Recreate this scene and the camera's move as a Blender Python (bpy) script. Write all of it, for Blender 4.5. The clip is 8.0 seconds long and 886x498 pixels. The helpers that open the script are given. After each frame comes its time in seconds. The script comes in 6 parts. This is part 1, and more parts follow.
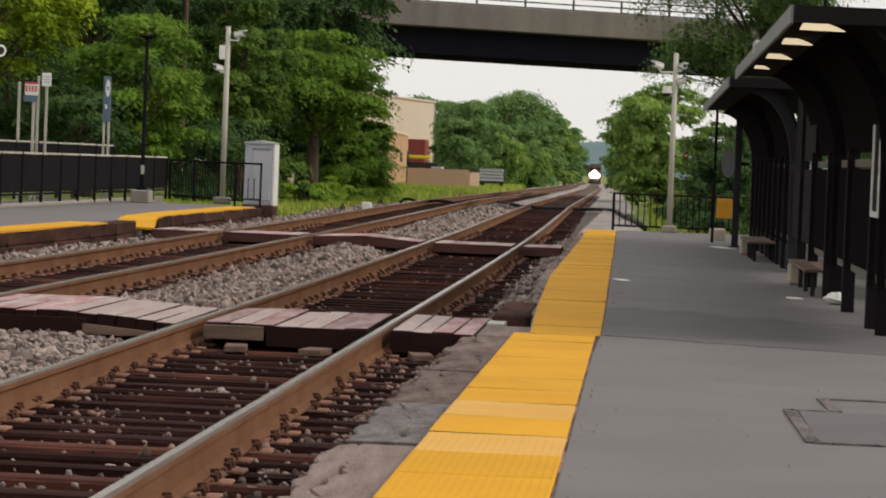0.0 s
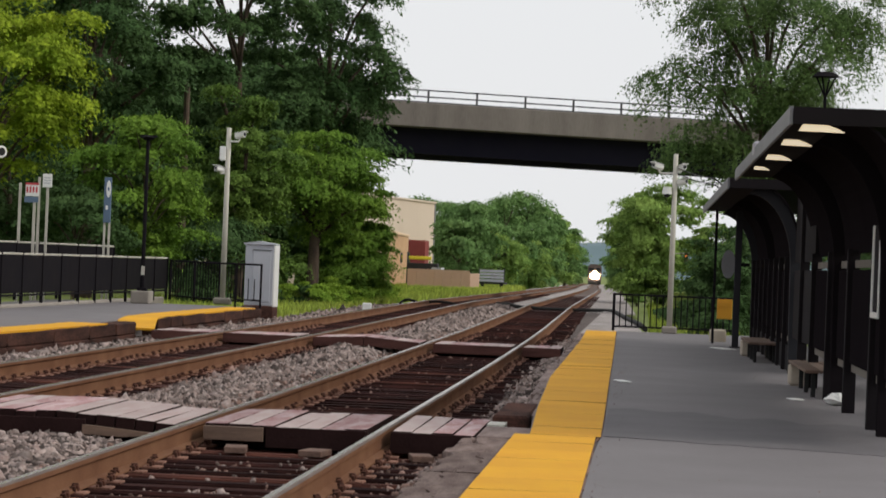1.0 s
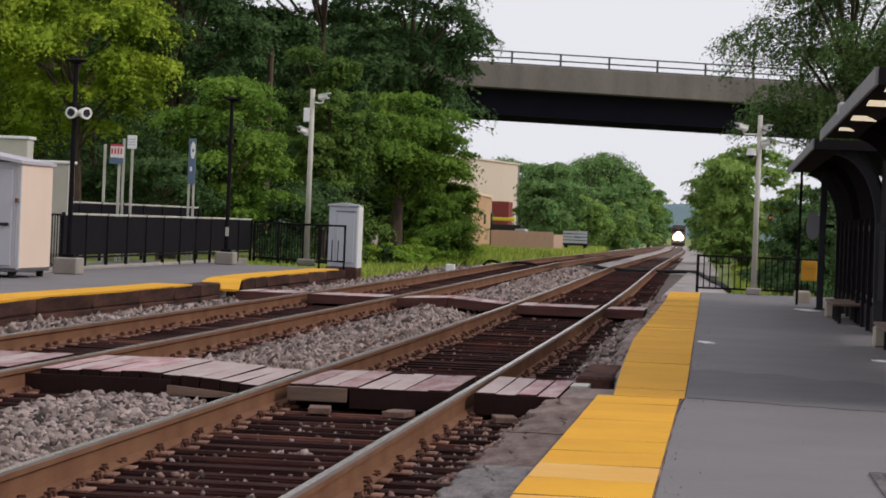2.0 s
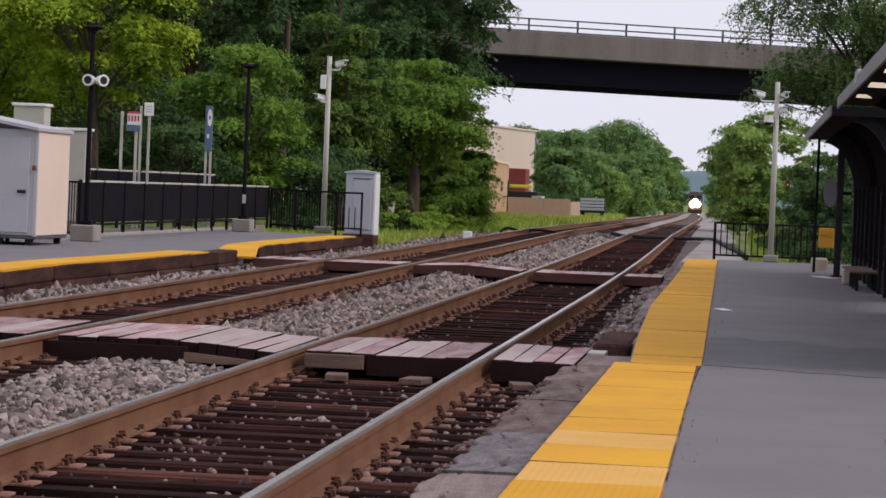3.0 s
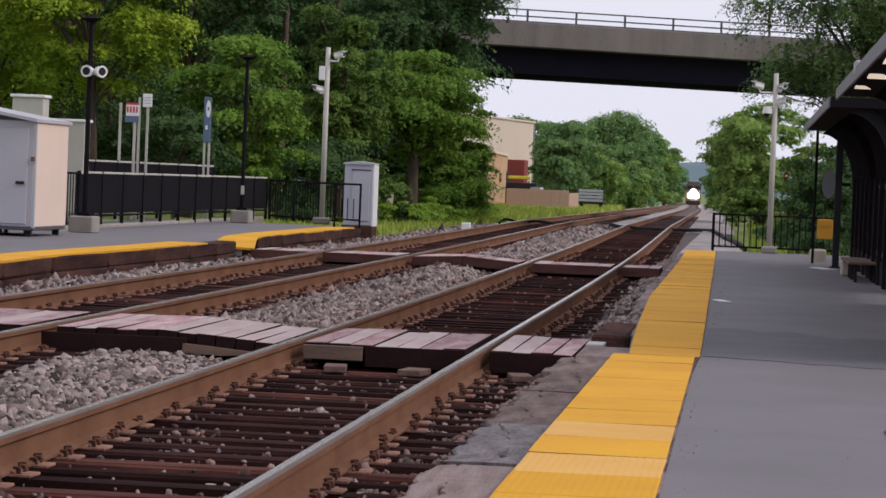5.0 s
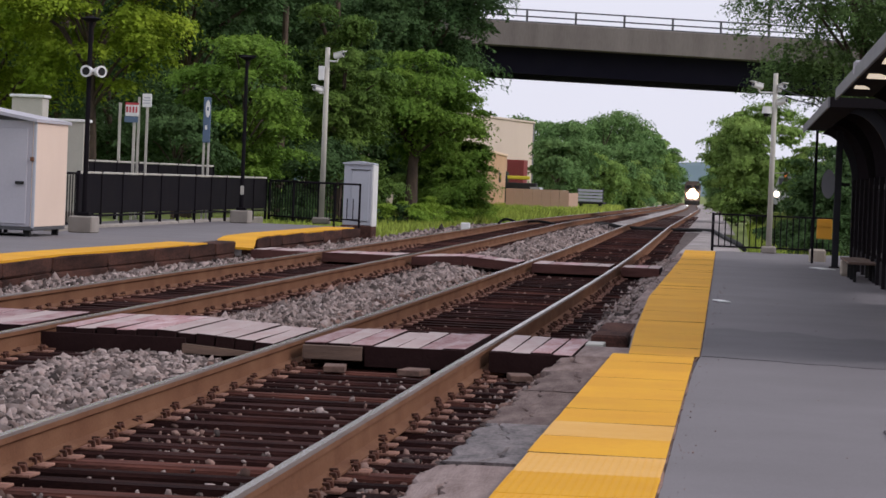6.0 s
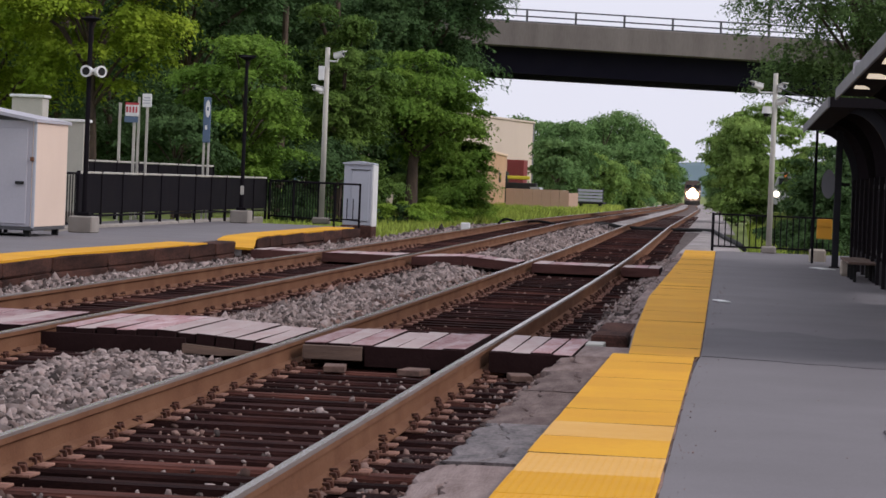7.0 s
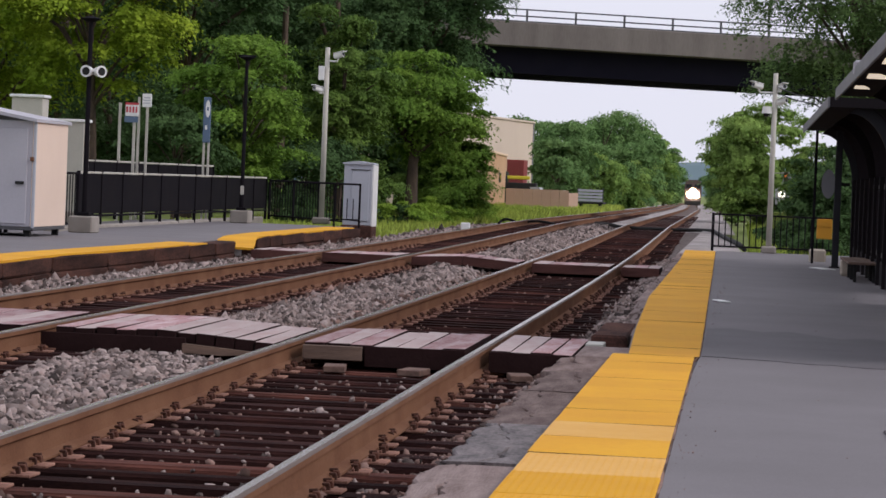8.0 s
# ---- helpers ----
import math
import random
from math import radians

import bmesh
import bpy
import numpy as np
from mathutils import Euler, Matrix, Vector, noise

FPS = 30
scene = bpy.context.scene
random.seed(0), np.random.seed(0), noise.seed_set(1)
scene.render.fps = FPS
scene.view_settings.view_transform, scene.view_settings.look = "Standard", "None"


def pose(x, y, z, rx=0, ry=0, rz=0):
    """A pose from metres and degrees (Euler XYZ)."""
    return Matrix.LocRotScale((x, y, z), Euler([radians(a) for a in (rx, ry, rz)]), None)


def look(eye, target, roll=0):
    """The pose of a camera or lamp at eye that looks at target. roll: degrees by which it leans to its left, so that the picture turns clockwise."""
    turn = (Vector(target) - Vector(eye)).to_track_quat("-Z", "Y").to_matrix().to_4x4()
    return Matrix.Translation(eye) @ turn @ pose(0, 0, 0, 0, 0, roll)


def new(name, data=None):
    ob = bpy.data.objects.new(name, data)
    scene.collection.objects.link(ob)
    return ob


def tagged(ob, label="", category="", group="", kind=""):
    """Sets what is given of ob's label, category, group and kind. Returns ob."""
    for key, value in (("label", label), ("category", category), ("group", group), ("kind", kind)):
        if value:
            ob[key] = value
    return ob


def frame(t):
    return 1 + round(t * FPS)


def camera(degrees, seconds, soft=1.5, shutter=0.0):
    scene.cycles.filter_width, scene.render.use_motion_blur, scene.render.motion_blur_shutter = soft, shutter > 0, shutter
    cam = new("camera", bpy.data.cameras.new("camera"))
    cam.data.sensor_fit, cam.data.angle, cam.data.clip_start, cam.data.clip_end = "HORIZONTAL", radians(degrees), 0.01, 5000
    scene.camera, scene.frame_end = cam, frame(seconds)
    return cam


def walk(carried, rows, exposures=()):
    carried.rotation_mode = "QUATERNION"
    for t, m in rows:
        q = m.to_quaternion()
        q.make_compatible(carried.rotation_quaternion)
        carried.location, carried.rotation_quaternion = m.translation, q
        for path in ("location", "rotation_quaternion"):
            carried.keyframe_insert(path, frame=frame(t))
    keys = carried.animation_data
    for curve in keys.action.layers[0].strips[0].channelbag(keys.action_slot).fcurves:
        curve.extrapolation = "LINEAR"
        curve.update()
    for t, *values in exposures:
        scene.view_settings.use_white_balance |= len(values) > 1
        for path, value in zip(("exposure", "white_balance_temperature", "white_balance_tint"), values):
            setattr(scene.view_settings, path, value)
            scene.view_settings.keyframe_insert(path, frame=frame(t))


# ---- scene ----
# ---------------------------------------------------------------- camera
EYE = (0.0, 0.0, 1.314)
LEAN = 2.3
cam = camera(17.82, 8.0, 1.6, 0.35)
# seconds, yaw and pitch in degrees: a long lens on one spot that is only turned
TURNS = [
    (0.0, 4.029, -1.732),
    (0.2, 4.323, -1.337),
    (0.5, 3.972, -0.692),
    (0.7, 4.125, -0.286),
    (1.0, 4.114, 0.310),
    (1.2, 4.432, 0.572),
    (1.5, 4.501, 0.300),
    (1.7, 5.298, -0.059),
    (2.8, 6.065, -1.186),
    (3.0, 6.090, -1.221),
    (3.2, 6.159, -1.413),
    (3.5, 6.068, -1.398),
    (4.0, 6.080, -1.398),
    (4.5, 6.068, -1.398),
    (6.0, 6.045, -1.397),
    (8.0, 6.045, -1.397),
]


def aim(yaw, pitch):
    a, b = radians(yaw), radians(pitch)
    d = Vector((-math.sin(a) * math.cos(b), math.cos(a) * math.cos(b), math.sin(b)))
    return look(EYE, Vector(EYE) + d * 50, LEAN)


walk(cam, [(t, aim(yaw, pitch)) for t, yaw, pitch in TURNS], [(0.0, 0.14, 6820, 11), (0.5, 0.15, 6600, 10), (1.0, 0.13, 6400, 11), (1.7, 0.11, 6300, 14), (3.0, 0.10, 6050, 21), (8.0, 0.10, 5980, 20)])

# ---------------------------------------------------------------- sky and sun
world = bpy.data.worlds.new("overcast_sky")
scene.world = world
world.use_nodes = True
wn, wl = world.node_tree.nodes, world.node_tree.links
sky = wn.new("ShaderNodeTexSky")
sky.sky_type, sky.sun_disc = "NISHITA", False
sky.sun_elevation, sky.sun_rotation = radians(32), radians(98)
sky.air_density, sky.dust_density = 1.0, 3.0
cloud = wn.new("ShaderNodeMix")
cloud.data_type = "RGBA"
cloud.inputs[0].default_value = 0.93
cloud.inputs[7].default_value = (7.85, 7.9, 7.88, 1)
wl.new(sky.outputs[0], cloud.inputs[6])
wl.new(cloud.outputs[2], wn["Background"].inputs[0])
wn["Background"].inputs[1].default_value = 0.10

sun = new("sun", bpy.data.lights.new("sun", "SUN"))
sun.data.energy, sun.data.angle, sun.data.color = 1.5, radians(25), (1.0, 0.93, 0.82)
sun.matrix_world = look((0, 0, 60), (-0.80, 0.12, 59.42))

# ---------------------------------------------------------------- materials


def lin(r, g, b):
    return tuple((c / 255 / 12.92) if c / 255 < 0.04045 else ((c / 255 + 0.055) / 1.055) ** 2.4 for c in (r, g, b))


def mat(name, colour, rough=0.8, metal=0.0, second=None, scale=3.0, amount=0.35, grain=60.0, bump=0.15, spread=0.0, island=0.0,
        leaf=0.0, stretch=(1, 1, 1), spec=0.35):
    """A procedural surface: two scales of mottling between two colours, fine relief, and a spread of tone from piece to piece."""
    m = bpy.data.materials.new(name)
    m.use_nodes = True
    n, l = m.node_tree.nodes, m.node_tree.links
    bs = n["Principled BSDF"]
    second = second or tuple(c * 0.55 for c in colour)
    co = n.new("ShaderNodeTexCoord")
    mp = n.new("ShaderNodeMapping")
    mp.inputs["Scale"].default_value = stretch
    l.new(co.outputs["Object"], mp.inputs[0])
    big, small = n.new("ShaderNodeTexNoise"), n.new("ShaderNodeTexNoise")
    for t, s, d in ((big, scale, 5.0), (small, grain, 3.0)):
        t.inputs["Scale"].default_value, t.inputs["Detail"].default_value = s, d
        l.new(mp.outputs[0], t.inputs["Vector"])
    add = n.new("ShaderNodeMath")
    add.operation = "MULTIPLY_ADD"
    l.new(small.outputs[0], add.inputs[0])
    add.inputs[1].default_value = 0.5
    l.new(big.outputs[0], add.inputs[2])
    ramp = n.new("ShaderNodeMapRange")
    ramp.inputs[1].default_value, ramp.inputs[2].default_value = 0.5, 1.0
    ramp.inputs[3].default_value, ramp.inputs[4].default_value = 0.0, amount * 2
    l.new(add.outputs[0], ramp.inputs[0])
    mix = n.new("ShaderNodeMix")
    mix.data_type = "RGBA"
    mix.inputs[6].default_value, mix.inputs[7].default_value = (*colour, 1), (*second, 1)
    l.new(ramp.outputs[0], mix.inputs[0])
    out = mix.outputs[2]
    if spread or island:
        hsv = n.new("ShaderNodeHueSaturation")
        rng = n.new("ShaderNodeMapRange")
        w = spread or island
        rng.inputs[3].default_value, rng.inputs[4].default_value = 1 - w, 1 + w
        src = n.new("ShaderNodeObjectInfo").outputs["Random"] if spread else n.new("ShaderNodeNewGeometry").outputs["Random Per Island"]
        l.new(src, rng.inputs[0])
        l.new(rng.outputs[0], hsv.inputs["Value"])
        l.new(out, hsv.inputs["Color"])
        if leaf:
            hue = n.new("ShaderNodeMapRange")
            hue.inputs[3].default_value, hue.inputs[4].default_value = 0.485, 0.52
            l.new(big.outputs[0], hue.inputs[0])
            l.new(hue.outputs[0], hsv.inputs["Hue"])
        out = hsv.outputs[0]
    l.new(out, bs.inputs["Base Color"])
    bs.inputs["Roughness"].default_value, bs.inputs["Metallic"].default_value = rough, metal
    bs.inputs["Specular IOR Level"].default_value = spec
    if bump:
        bp = n.new("ShaderNodeBump")
        bp.inputs["Strength"].default_value, bp.inputs["Distance"].default_value = bump, 0.02
        l.new(add.outputs[0], bp.inputs["Height"])
        l.new(bp.outputs[0], bs.inputs["Normal"])
    if leaf:
        tr = n.new("ShaderNodeBsdfTranslucent")
        l.new(out, tr.inputs[0])
        mx = n.new("ShaderNodeMixShader")
        mx.inputs[0].default_value = leaf
        l.new(bs.outputs[0], mx.inputs[1])
        l.new(tr.outputs[0], mx.inputs[2])
        l.new(mx.outputs[0], n["Material Output"].inputs[0])
    return m


def glow(name, colour, strength):
    m = bpy.data.materials.new(name)
    m.use_nodes = True
    b = m.node_tree.nodes["Principled BSDF"]
    b.inputs["Base Color"].default_value = (*colour, 1)
    b.inputs["Emission Color"].default_value, b.inputs["Emission Strength"].default_value = (*colour, 1), strength
    return m


ASPHALT = mat("worn_asphalt", (0.168, 0.155, 0.160), 0.8, spec=0.4, second=(0.128, 0.117, 0.120), scale=0.7, amount=0.45, grain=60, bump=0.25)
ASPHALT_DARK = mat("darker_asphalt", (0.128, 0.119, 0.125), 0.8, spec=0.4, second=(0.094, 0.087, 0.092), scale=1.3, amount=0.5, grain=60, bump=0.25)
TAR = mat("tar_seal", (0.036, 0.031, 0.031), 0.7, spec=0.25, second=(0.24, 0.205, 0.20), scale=3, amount=0.42, grain=16, bump=0.8, stretch=(3, 1.0, 3))
TIMBER_BROWN = mat("brown_grey_edge_timber", (0.235, 0.18, 0.162), 0.95, spec=0.12, second=(0.095, 0.065, 0.058), scale=2.2, amount=0.55, grain=26, bump=0.8, spread=0.2, stretch=(4, 0.7, 4))
YELLOW = mat("yellow_tactile", (0.68, 0.355, 0.018), 0.75, spec=0.12, second=(0.60, 0.29, 0.02), scale=1.4, amount=0.5, grain=25, bump=0.08, spread=0.06)
YELLOW_FADED = mat("yellow_tactile_faded", (0.70, 0.41, 0.12), 0.75, spec=0.12, second=(0.64, 0.34, 0.06), scale=1.4, amount=0.45, grain=25, bump=0.08, spread=0.08)
TIMBER_GREY = mat("weathered_grey_timber", (0.31, 0.245, 0.225), 0.95, spec=0.15, second=(0.15, 0.105, 0.095), scale=3.0, amount=0.45, grain=26, bump=0.6, spread=0.2, stretch=(4, 0.5, 4))
TIMBER_DARK = mat("creosoted_edge_timber", (0.098, 0.046, 0.034), 0.97, spec=0.08, second=(0.028, 0.016, 0.014), scale=1.6, amount=0.6, grain=25, bump=0.5, spread=0.35, stretch=(2, 0.5, 2))
TIE = mat("creosoted_tie", (0.056, 0.0225, 0.018), 0.97, spec=0.06, second=(0.017, 0.0085, 0.0085), scale=2.2, amount=0.6, grain=40, bump=0.5, spread=0.45, stretch=(0.6, 4, 4))
TIE_RED = mat("reddish_tie", (0.13, 0.048, 0.034), 0.95, spec=0.1, second=(0.05, 0.022, 0.018), scale=2.2, amount=0.6, grain=40, bump=0.5, spread=0.3, stretch=(0.6, 4, 4))
RUST = mat("rusty_rail", (0.205, 0.105, 0.058), 0.88, spec=0.12, second=(0.125, 0.055, 0.030), scale=1.5, amount=0.5, grain=50, bump=0.12)
STEEL = mat("polished_rail_head", (0.50, 0.44, 0.40), 0.22, 0.85, second=(0.34, 0.28, 0.25), scale=2.0, amount=0.3, grain=30, bump=0.0, stretch=(4, 0.4, 4))
HEADSIDE = mat("grey_rail_head_side", (0.12, 0.09, 0.075), 0.7, 0.0, second=(0.075, 0.05, 0.04), scale=2.0, amount=0.5, grain=30, bump=0.1)
PLATE = mat("rusty_tie_plate", (0.36, 0.20, 0.145), 0.9, spec=0.12, second=(0.10, 0.045, 0.034), scale=6, amount=0.5, grain=60, bump=0.3, spread=0.25)
DARK_RUST = mat("dark_rusty_spike", (0.14, 0.066, 0.046), 0.9, spec=0.1, second=(0.04, 0.02, 0.016), scale=6, amount=0.5, grain=60, bump=0.2)
STONE = mat("ballast_stone", (0.285, 0.240, 0.222), 0.95, spec=0.1, second=(0.135, 0.095, 0.083), scale=8, amount=0.5, grain=60, bump=0.3, island=0.82)
STONE_DIRTY = mat("dirty_ballast_stone", (0.27, 0.18, 0.15), 0.95, spec=0.1, second=(0.11, 0.066, 0.055), scale=8, amount=0.45, grain=60, bump=0.3, island=0.6)
BED = mat("ballast_bed", (0.15, 0.118, 0.108), 0.95, second=(0.075, 0.058, 0.053), scale=14, amount=0.6, grain=45, bump=1.0)
BED_DIRTY = mat("oiled_ballast_bed", (0.045, 0.027, 0.023), 0.97, spec=0.1, second=(0.018, 0.012, 0.011), scale=9, amount=0.6, grain=45, bump=1.0)
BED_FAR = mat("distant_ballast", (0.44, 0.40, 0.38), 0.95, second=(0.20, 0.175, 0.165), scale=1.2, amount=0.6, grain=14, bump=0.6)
BED_BROWN = mat("distant_brown_ballast", (0.13, 0.092, 0.078), 0.95, second=(0.085, 0.06, 0.05), scale=1.2, amount=0.6, grain=14, bump=0.6)
PLANK_RED = mat("worn_red_plank", (0.25, 0.10, 0.10), 0.9, spec=0.15, second=(0.46, 0.36, 0.36), scale=2.0, amount=0.55, grain=18, bump=0.3, spread=0.2, stretch=(3, 0.7, 3))
PLANK_WHITE = mat("worn_white_plank", (0.45, 0.385, 0.365), 0.9, spec=0.15, second=(0.36, 0.25, 0.24), scale=2.0, amount=0.4, grain=18, bump=0.3, spread=0.12, stretch=(3, 0.7, 3))
# near-black, with the shade under the planks put in; also dirt in tile seams
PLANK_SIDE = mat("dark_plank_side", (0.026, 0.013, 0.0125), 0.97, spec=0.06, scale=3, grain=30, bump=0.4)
BAULK_RED = mat("red_brown_beam", (0.115, 0.052, 0.044), 0.95, spec=0.1, second=(0.06, 0.028, 0.025), scale=3, amount=0.5, grain=30, bump=0.4, spread=0.15, stretch=(0.6, 4, 4))
NEW_TIMBER = mat("pale_new_timber", (0.19, 0.125, 0.09), 0.85, second=(0.10, 0.065, 0.05), scale=3, amount=0.45, grain=30, bump=0.3, stretch=(0.6, 4, 4))
SHIM = mat("brown_shim_wood", (0.17, 0.105, 0.08), 0.9, second=(0.08, 0.047, 0.038), scale=6, amount=0.5, grain=40, bump=0.3, spread=0.2)
BLACK = mat("black_painted_steel", (0.009, 0.008, 0.011), 0.9, spec=0.05, second=(0.015, 0.013, 0.014), scale=3, amount=0.4, grain=60, bump=0.05)
SHELTER = mat("dark_bronze_shelter_paint", (0.015, 0.0125, 0.0145), 0.9, spec=0.1, second=(0.011, 0.009, 0.010), scale=1.2, amount=0.4, grain=40, bump=0.06)
LINING = mat("dark_matt_lining", (0.015, 0.0125, 0.0142), 1.0, spec=0.0, second=(0.011, 0.009, 0.0105), scale=1.2, amount=0.4, grain=40, bump=0.03)
SHELTER_RIB = mat("dark_grey_rib_paint", (0.026, 0.026, 0.031), 0.75, spec=0.2, second=(0.02, 0.02, 0.025), scale=1.2, amount=0.4, grain=40, bump=0.06)
FASCIA = mat("grey_metal_fascia", (0.22, 0.22, 0.235), 0.5, 0.2, second=(0.15, 0.15, 0.16), scale=1.5, amount=0.3, grain=40, bump=0.05)
PALE_STRIP = mat("pale_tan_strip", (0.17, 0.15, 0.13), 0.8, second=(0.11, 0.095, 0.08), scale=2, amount=0.4, grain=30, bump=0.1)
PALE_CONC = mat("pale_concrete", (0.46, 0.40, 0.33), 0.92, second=(0.33, 0.28, 0.22), scale=3, amount=0.5, grain=50, bump=0.25)
CONCRETE = mat("weathered_concrete", (0.33, 0.30, 0.265), 0.92, second=(0.22, 0.195, 0.17), scale=1.6, amount=0.5, grain=50, bump=0.25, spread=0.08)
BRIDGE_CONC = mat("bridge_parapet_concrete", (0.22, 0.195, 0.175), 0.92, second=(0.15, 0.13, 0.118), scale=0.5, amount=0.5, grain=7, bump=0.2, stretch=(2.5, 1, 0.4))
# darkened further: shade below the deck overhang is put into the colour
GIRDER = mat("shaded_bridge_girder", (0.013, 0.012, 0.022), 0.9, spec=0.1, second=(0.018, 0.016, 0.026), scale=0.8, amount=0.4, grain=12, bump=0.1)
RAILING = mat("grey_bridge_rail", (0.10, 0.10, 0.105), 0.6, 0.2, scale=1, grain=20, bump=0.05)
GALV = mat("pale_painted_pole", (0.52, 0.50, 0.44), 0.6, second=(0.36, 0.34, 0.29), scale=1.5, amount=0.4, grain=40, bump=0.05)
GREY_PAINT = mat("light_grey_cabinet_paint", (0.44, 0.455, 0.50), 0.55, second=(0.36, 0.37, 0.41), scale=1.2, amount=0.35, grain=30, bump=0.05)
CREAM = mat("cream_siding", (0.74, 0.59, 0.48), 0.7, second=(0.66, 0.52, 0.42), scale=1.0, amount=0.3, grain=25, bump=0.06)
SHED_GREY = mat("pale_grey_door_paint", (0.44, 0.43, 0.47), 0.6, second=(0.36, 0.35, 0.38), scale=1.0, amount=0.3, grain=25, bump=0.06)
WHITE = mat("white_enamel", (0.78, 0.78, 0.76), 0.4, second=(0.62, 0.62, 0.6), scale=3, amount=0.25, grain=40, bump=0.02)
SIGN_RED = mat("sign_red", (0.55, 0.07, 0.09), 0.5, scale=3, amount=0.15, bump=0.02)
SIGN_BLUE = mat("sign_blue_grey", (0.10, 0.15, 0.23), 0.5, second=(0.08, 0.12, 0.18), scale=3, amount=0.2, bump=0.02)
BOX_YELLOW = mat("yellow_box_paint", (0.62, 0.30, 0.02), 0.55, second=(0.5, 0.23, 0.02), scale=3, amount=0.3, bump=0.05)
RUBBER = mat("black_rubber", (0.02, 0.02, 0.02), 0.8, scale=3, bump=0.1)
MACHINE_DARK = mat("dull_olive_housing", (0.07, 0.065, 0.03), 0.8, scale=3, bump=0.05)
BARK = mat("brown_bark", (0.12, 0.085, 0.06), 0.95, second=(0.05, 0.036, 0.028), scale=3, amount=0.6, grain=22, bump=0.8, stretch=(3, 3, 0.6))
GRASS = mat("grass_ground", (0.20, 0.25, 0.05), 0.95, second=(0.12, 0.16, 0.035), scale=0.35, amount=0.6, grain=9, bump=0.6)
BLADE = mat("grass_blades", (0.42, 0.50, 0.08), 0.8, second=(0.24, 0.31, 0.05), scale=0.3, amount=0.5, grain=6, bump=0.0, island=0.4, leaf=0.4)
LEAF_BRIGHT = mat("yellow_green_leaves", (0.325, 0.415, 0.032), 0.7, spec=0.1, second=(0.165, 0.25, 0.02), scale=0.5, amount=0.45, grain=4, bump=0.0, island=0.32, leaf=0.32)
LEAF_MID = mat("mid_green_leaves", (0.145, 0.225, 0.042), 0.7, spec=0.1, second=(0.07, 0.13, 0.026), scale=0.5, amount=0.4, grain=4, bump=0.0, island=0.35, leaf=0.25)
LEAF_FRESH = mat("fresh_green_leaves", (0.18, 0.295, 0.040), 0.7, spec=0.1, second=(0.10, 0.185, 0.028), scale=0.5, amount=0.4, grain=4, bump=0.0, island=0.35, leaf=0.28)
LEAF_WEED = mat("bright_weed_leaves", (0.26, 0.38, 0.045), 0.7, spec=0.1, second=(0.15, 0.25, 0.03), scale=0.5, amount=0.4, grain=4, bump=0.0, island=0.3, leaf=0.32)
LEAF_DARK = mat("dark_green_leaves", (0.078, 0.134, 0.046), 0.75, spec=0.06, second=(0.045, 0.088, 0.031), scale=0.4, amount=0.4, grain=3, bump=0.0, island=0.35, leaf=0.25)
LEAF_LOCUST = mat("grey_green_leaves", (0.13, 0.195, 0.06), 0.7, spec=0.1, second=(0.07, 0.125, 0.04), scale=0.5, amount=0.4, grain=4, bump=0.0, island=0.35, leaf=0.35)
# haze of distance put into the far leaf colours, paler than nearby green
LEAF_FAR = mat("hazed_distant_leaves", (0.195, 0.31, 0.105), 0.9, spec=0.05, second=(0.10, 0.185, 0.065), scale=0.12, amount=0.5, grain=0.9, bump=0.0, island=0.3, leaf=0.28)
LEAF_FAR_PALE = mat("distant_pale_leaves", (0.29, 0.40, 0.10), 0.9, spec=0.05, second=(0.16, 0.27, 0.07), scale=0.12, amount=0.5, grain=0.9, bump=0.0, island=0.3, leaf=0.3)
# blue of the distant air is put into the hill's own colour
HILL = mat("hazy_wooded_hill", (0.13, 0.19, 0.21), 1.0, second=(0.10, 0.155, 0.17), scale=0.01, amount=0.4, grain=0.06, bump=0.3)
BEIGE_WALL = mat("beige_building_wall", (0.60, 0.50, 0.405), 0.85, second=(0.53, 0.435, 0.345), scale=0.25, amount=0.3, grain=4, bump=0.05, stretch=(1, 1, 0.3))
TAN_METAL = mat("tan_metal_siding", (0.74, 0.55, 0.37), 0.75, second=(0.62, 0.44, 0.28), scale=0.4, amount=0.3, grain=4, bump=0.05)
TAN_FENCE = mat("tan_wall_panel", (0.46, 0.31, 0.22), 0.85, second=(0.38, 0.25, 0.175), scale=0.4, amount=0.35, grain=4, bump=0.05)
RED_BOX = mat("faded_red_container", (0.25, 0.045, 0.04), 0.7, second=(0.18, 0.035, 0.03), scale=0.6, amount=0.3, grain=5, bump=0.05)
MACHINE = mat("machine_yellow", (0.62, 0.55, 0.03), 0.55, second=(0.5, 0.42, 0.03), scale=0.8, amount=0.3, grain=5, bump=0.03)
DARK_GLASS = mat("dark_glass", (0.02, 0.022, 0.025), 0.12, scale=2, bump=0.0, spec=0.6)
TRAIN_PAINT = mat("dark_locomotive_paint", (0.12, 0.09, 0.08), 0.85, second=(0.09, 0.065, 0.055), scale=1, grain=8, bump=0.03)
CLEAR_LENS = glow("lit_headlight", (1.0, 0.86, 0.62), 150.0)
# glowing rims added as the orange halo round the train lamps
HALO_RIM = glow("glowing_halo_rim", (1.0, 0.62, 0.34), 1.1)
CAR_LENS = glow("lit_car_headlight", (1.0, 0.88, 0.66), 3.0)
SIGNAL_LENS = glow("lit_traffic_signal", (1.0, 0.25, 0.05), 0.4)
PANEL_LIGHT = glow("lit_ceiling_panel", (1.0, 0.84, 0.58), 0.62)
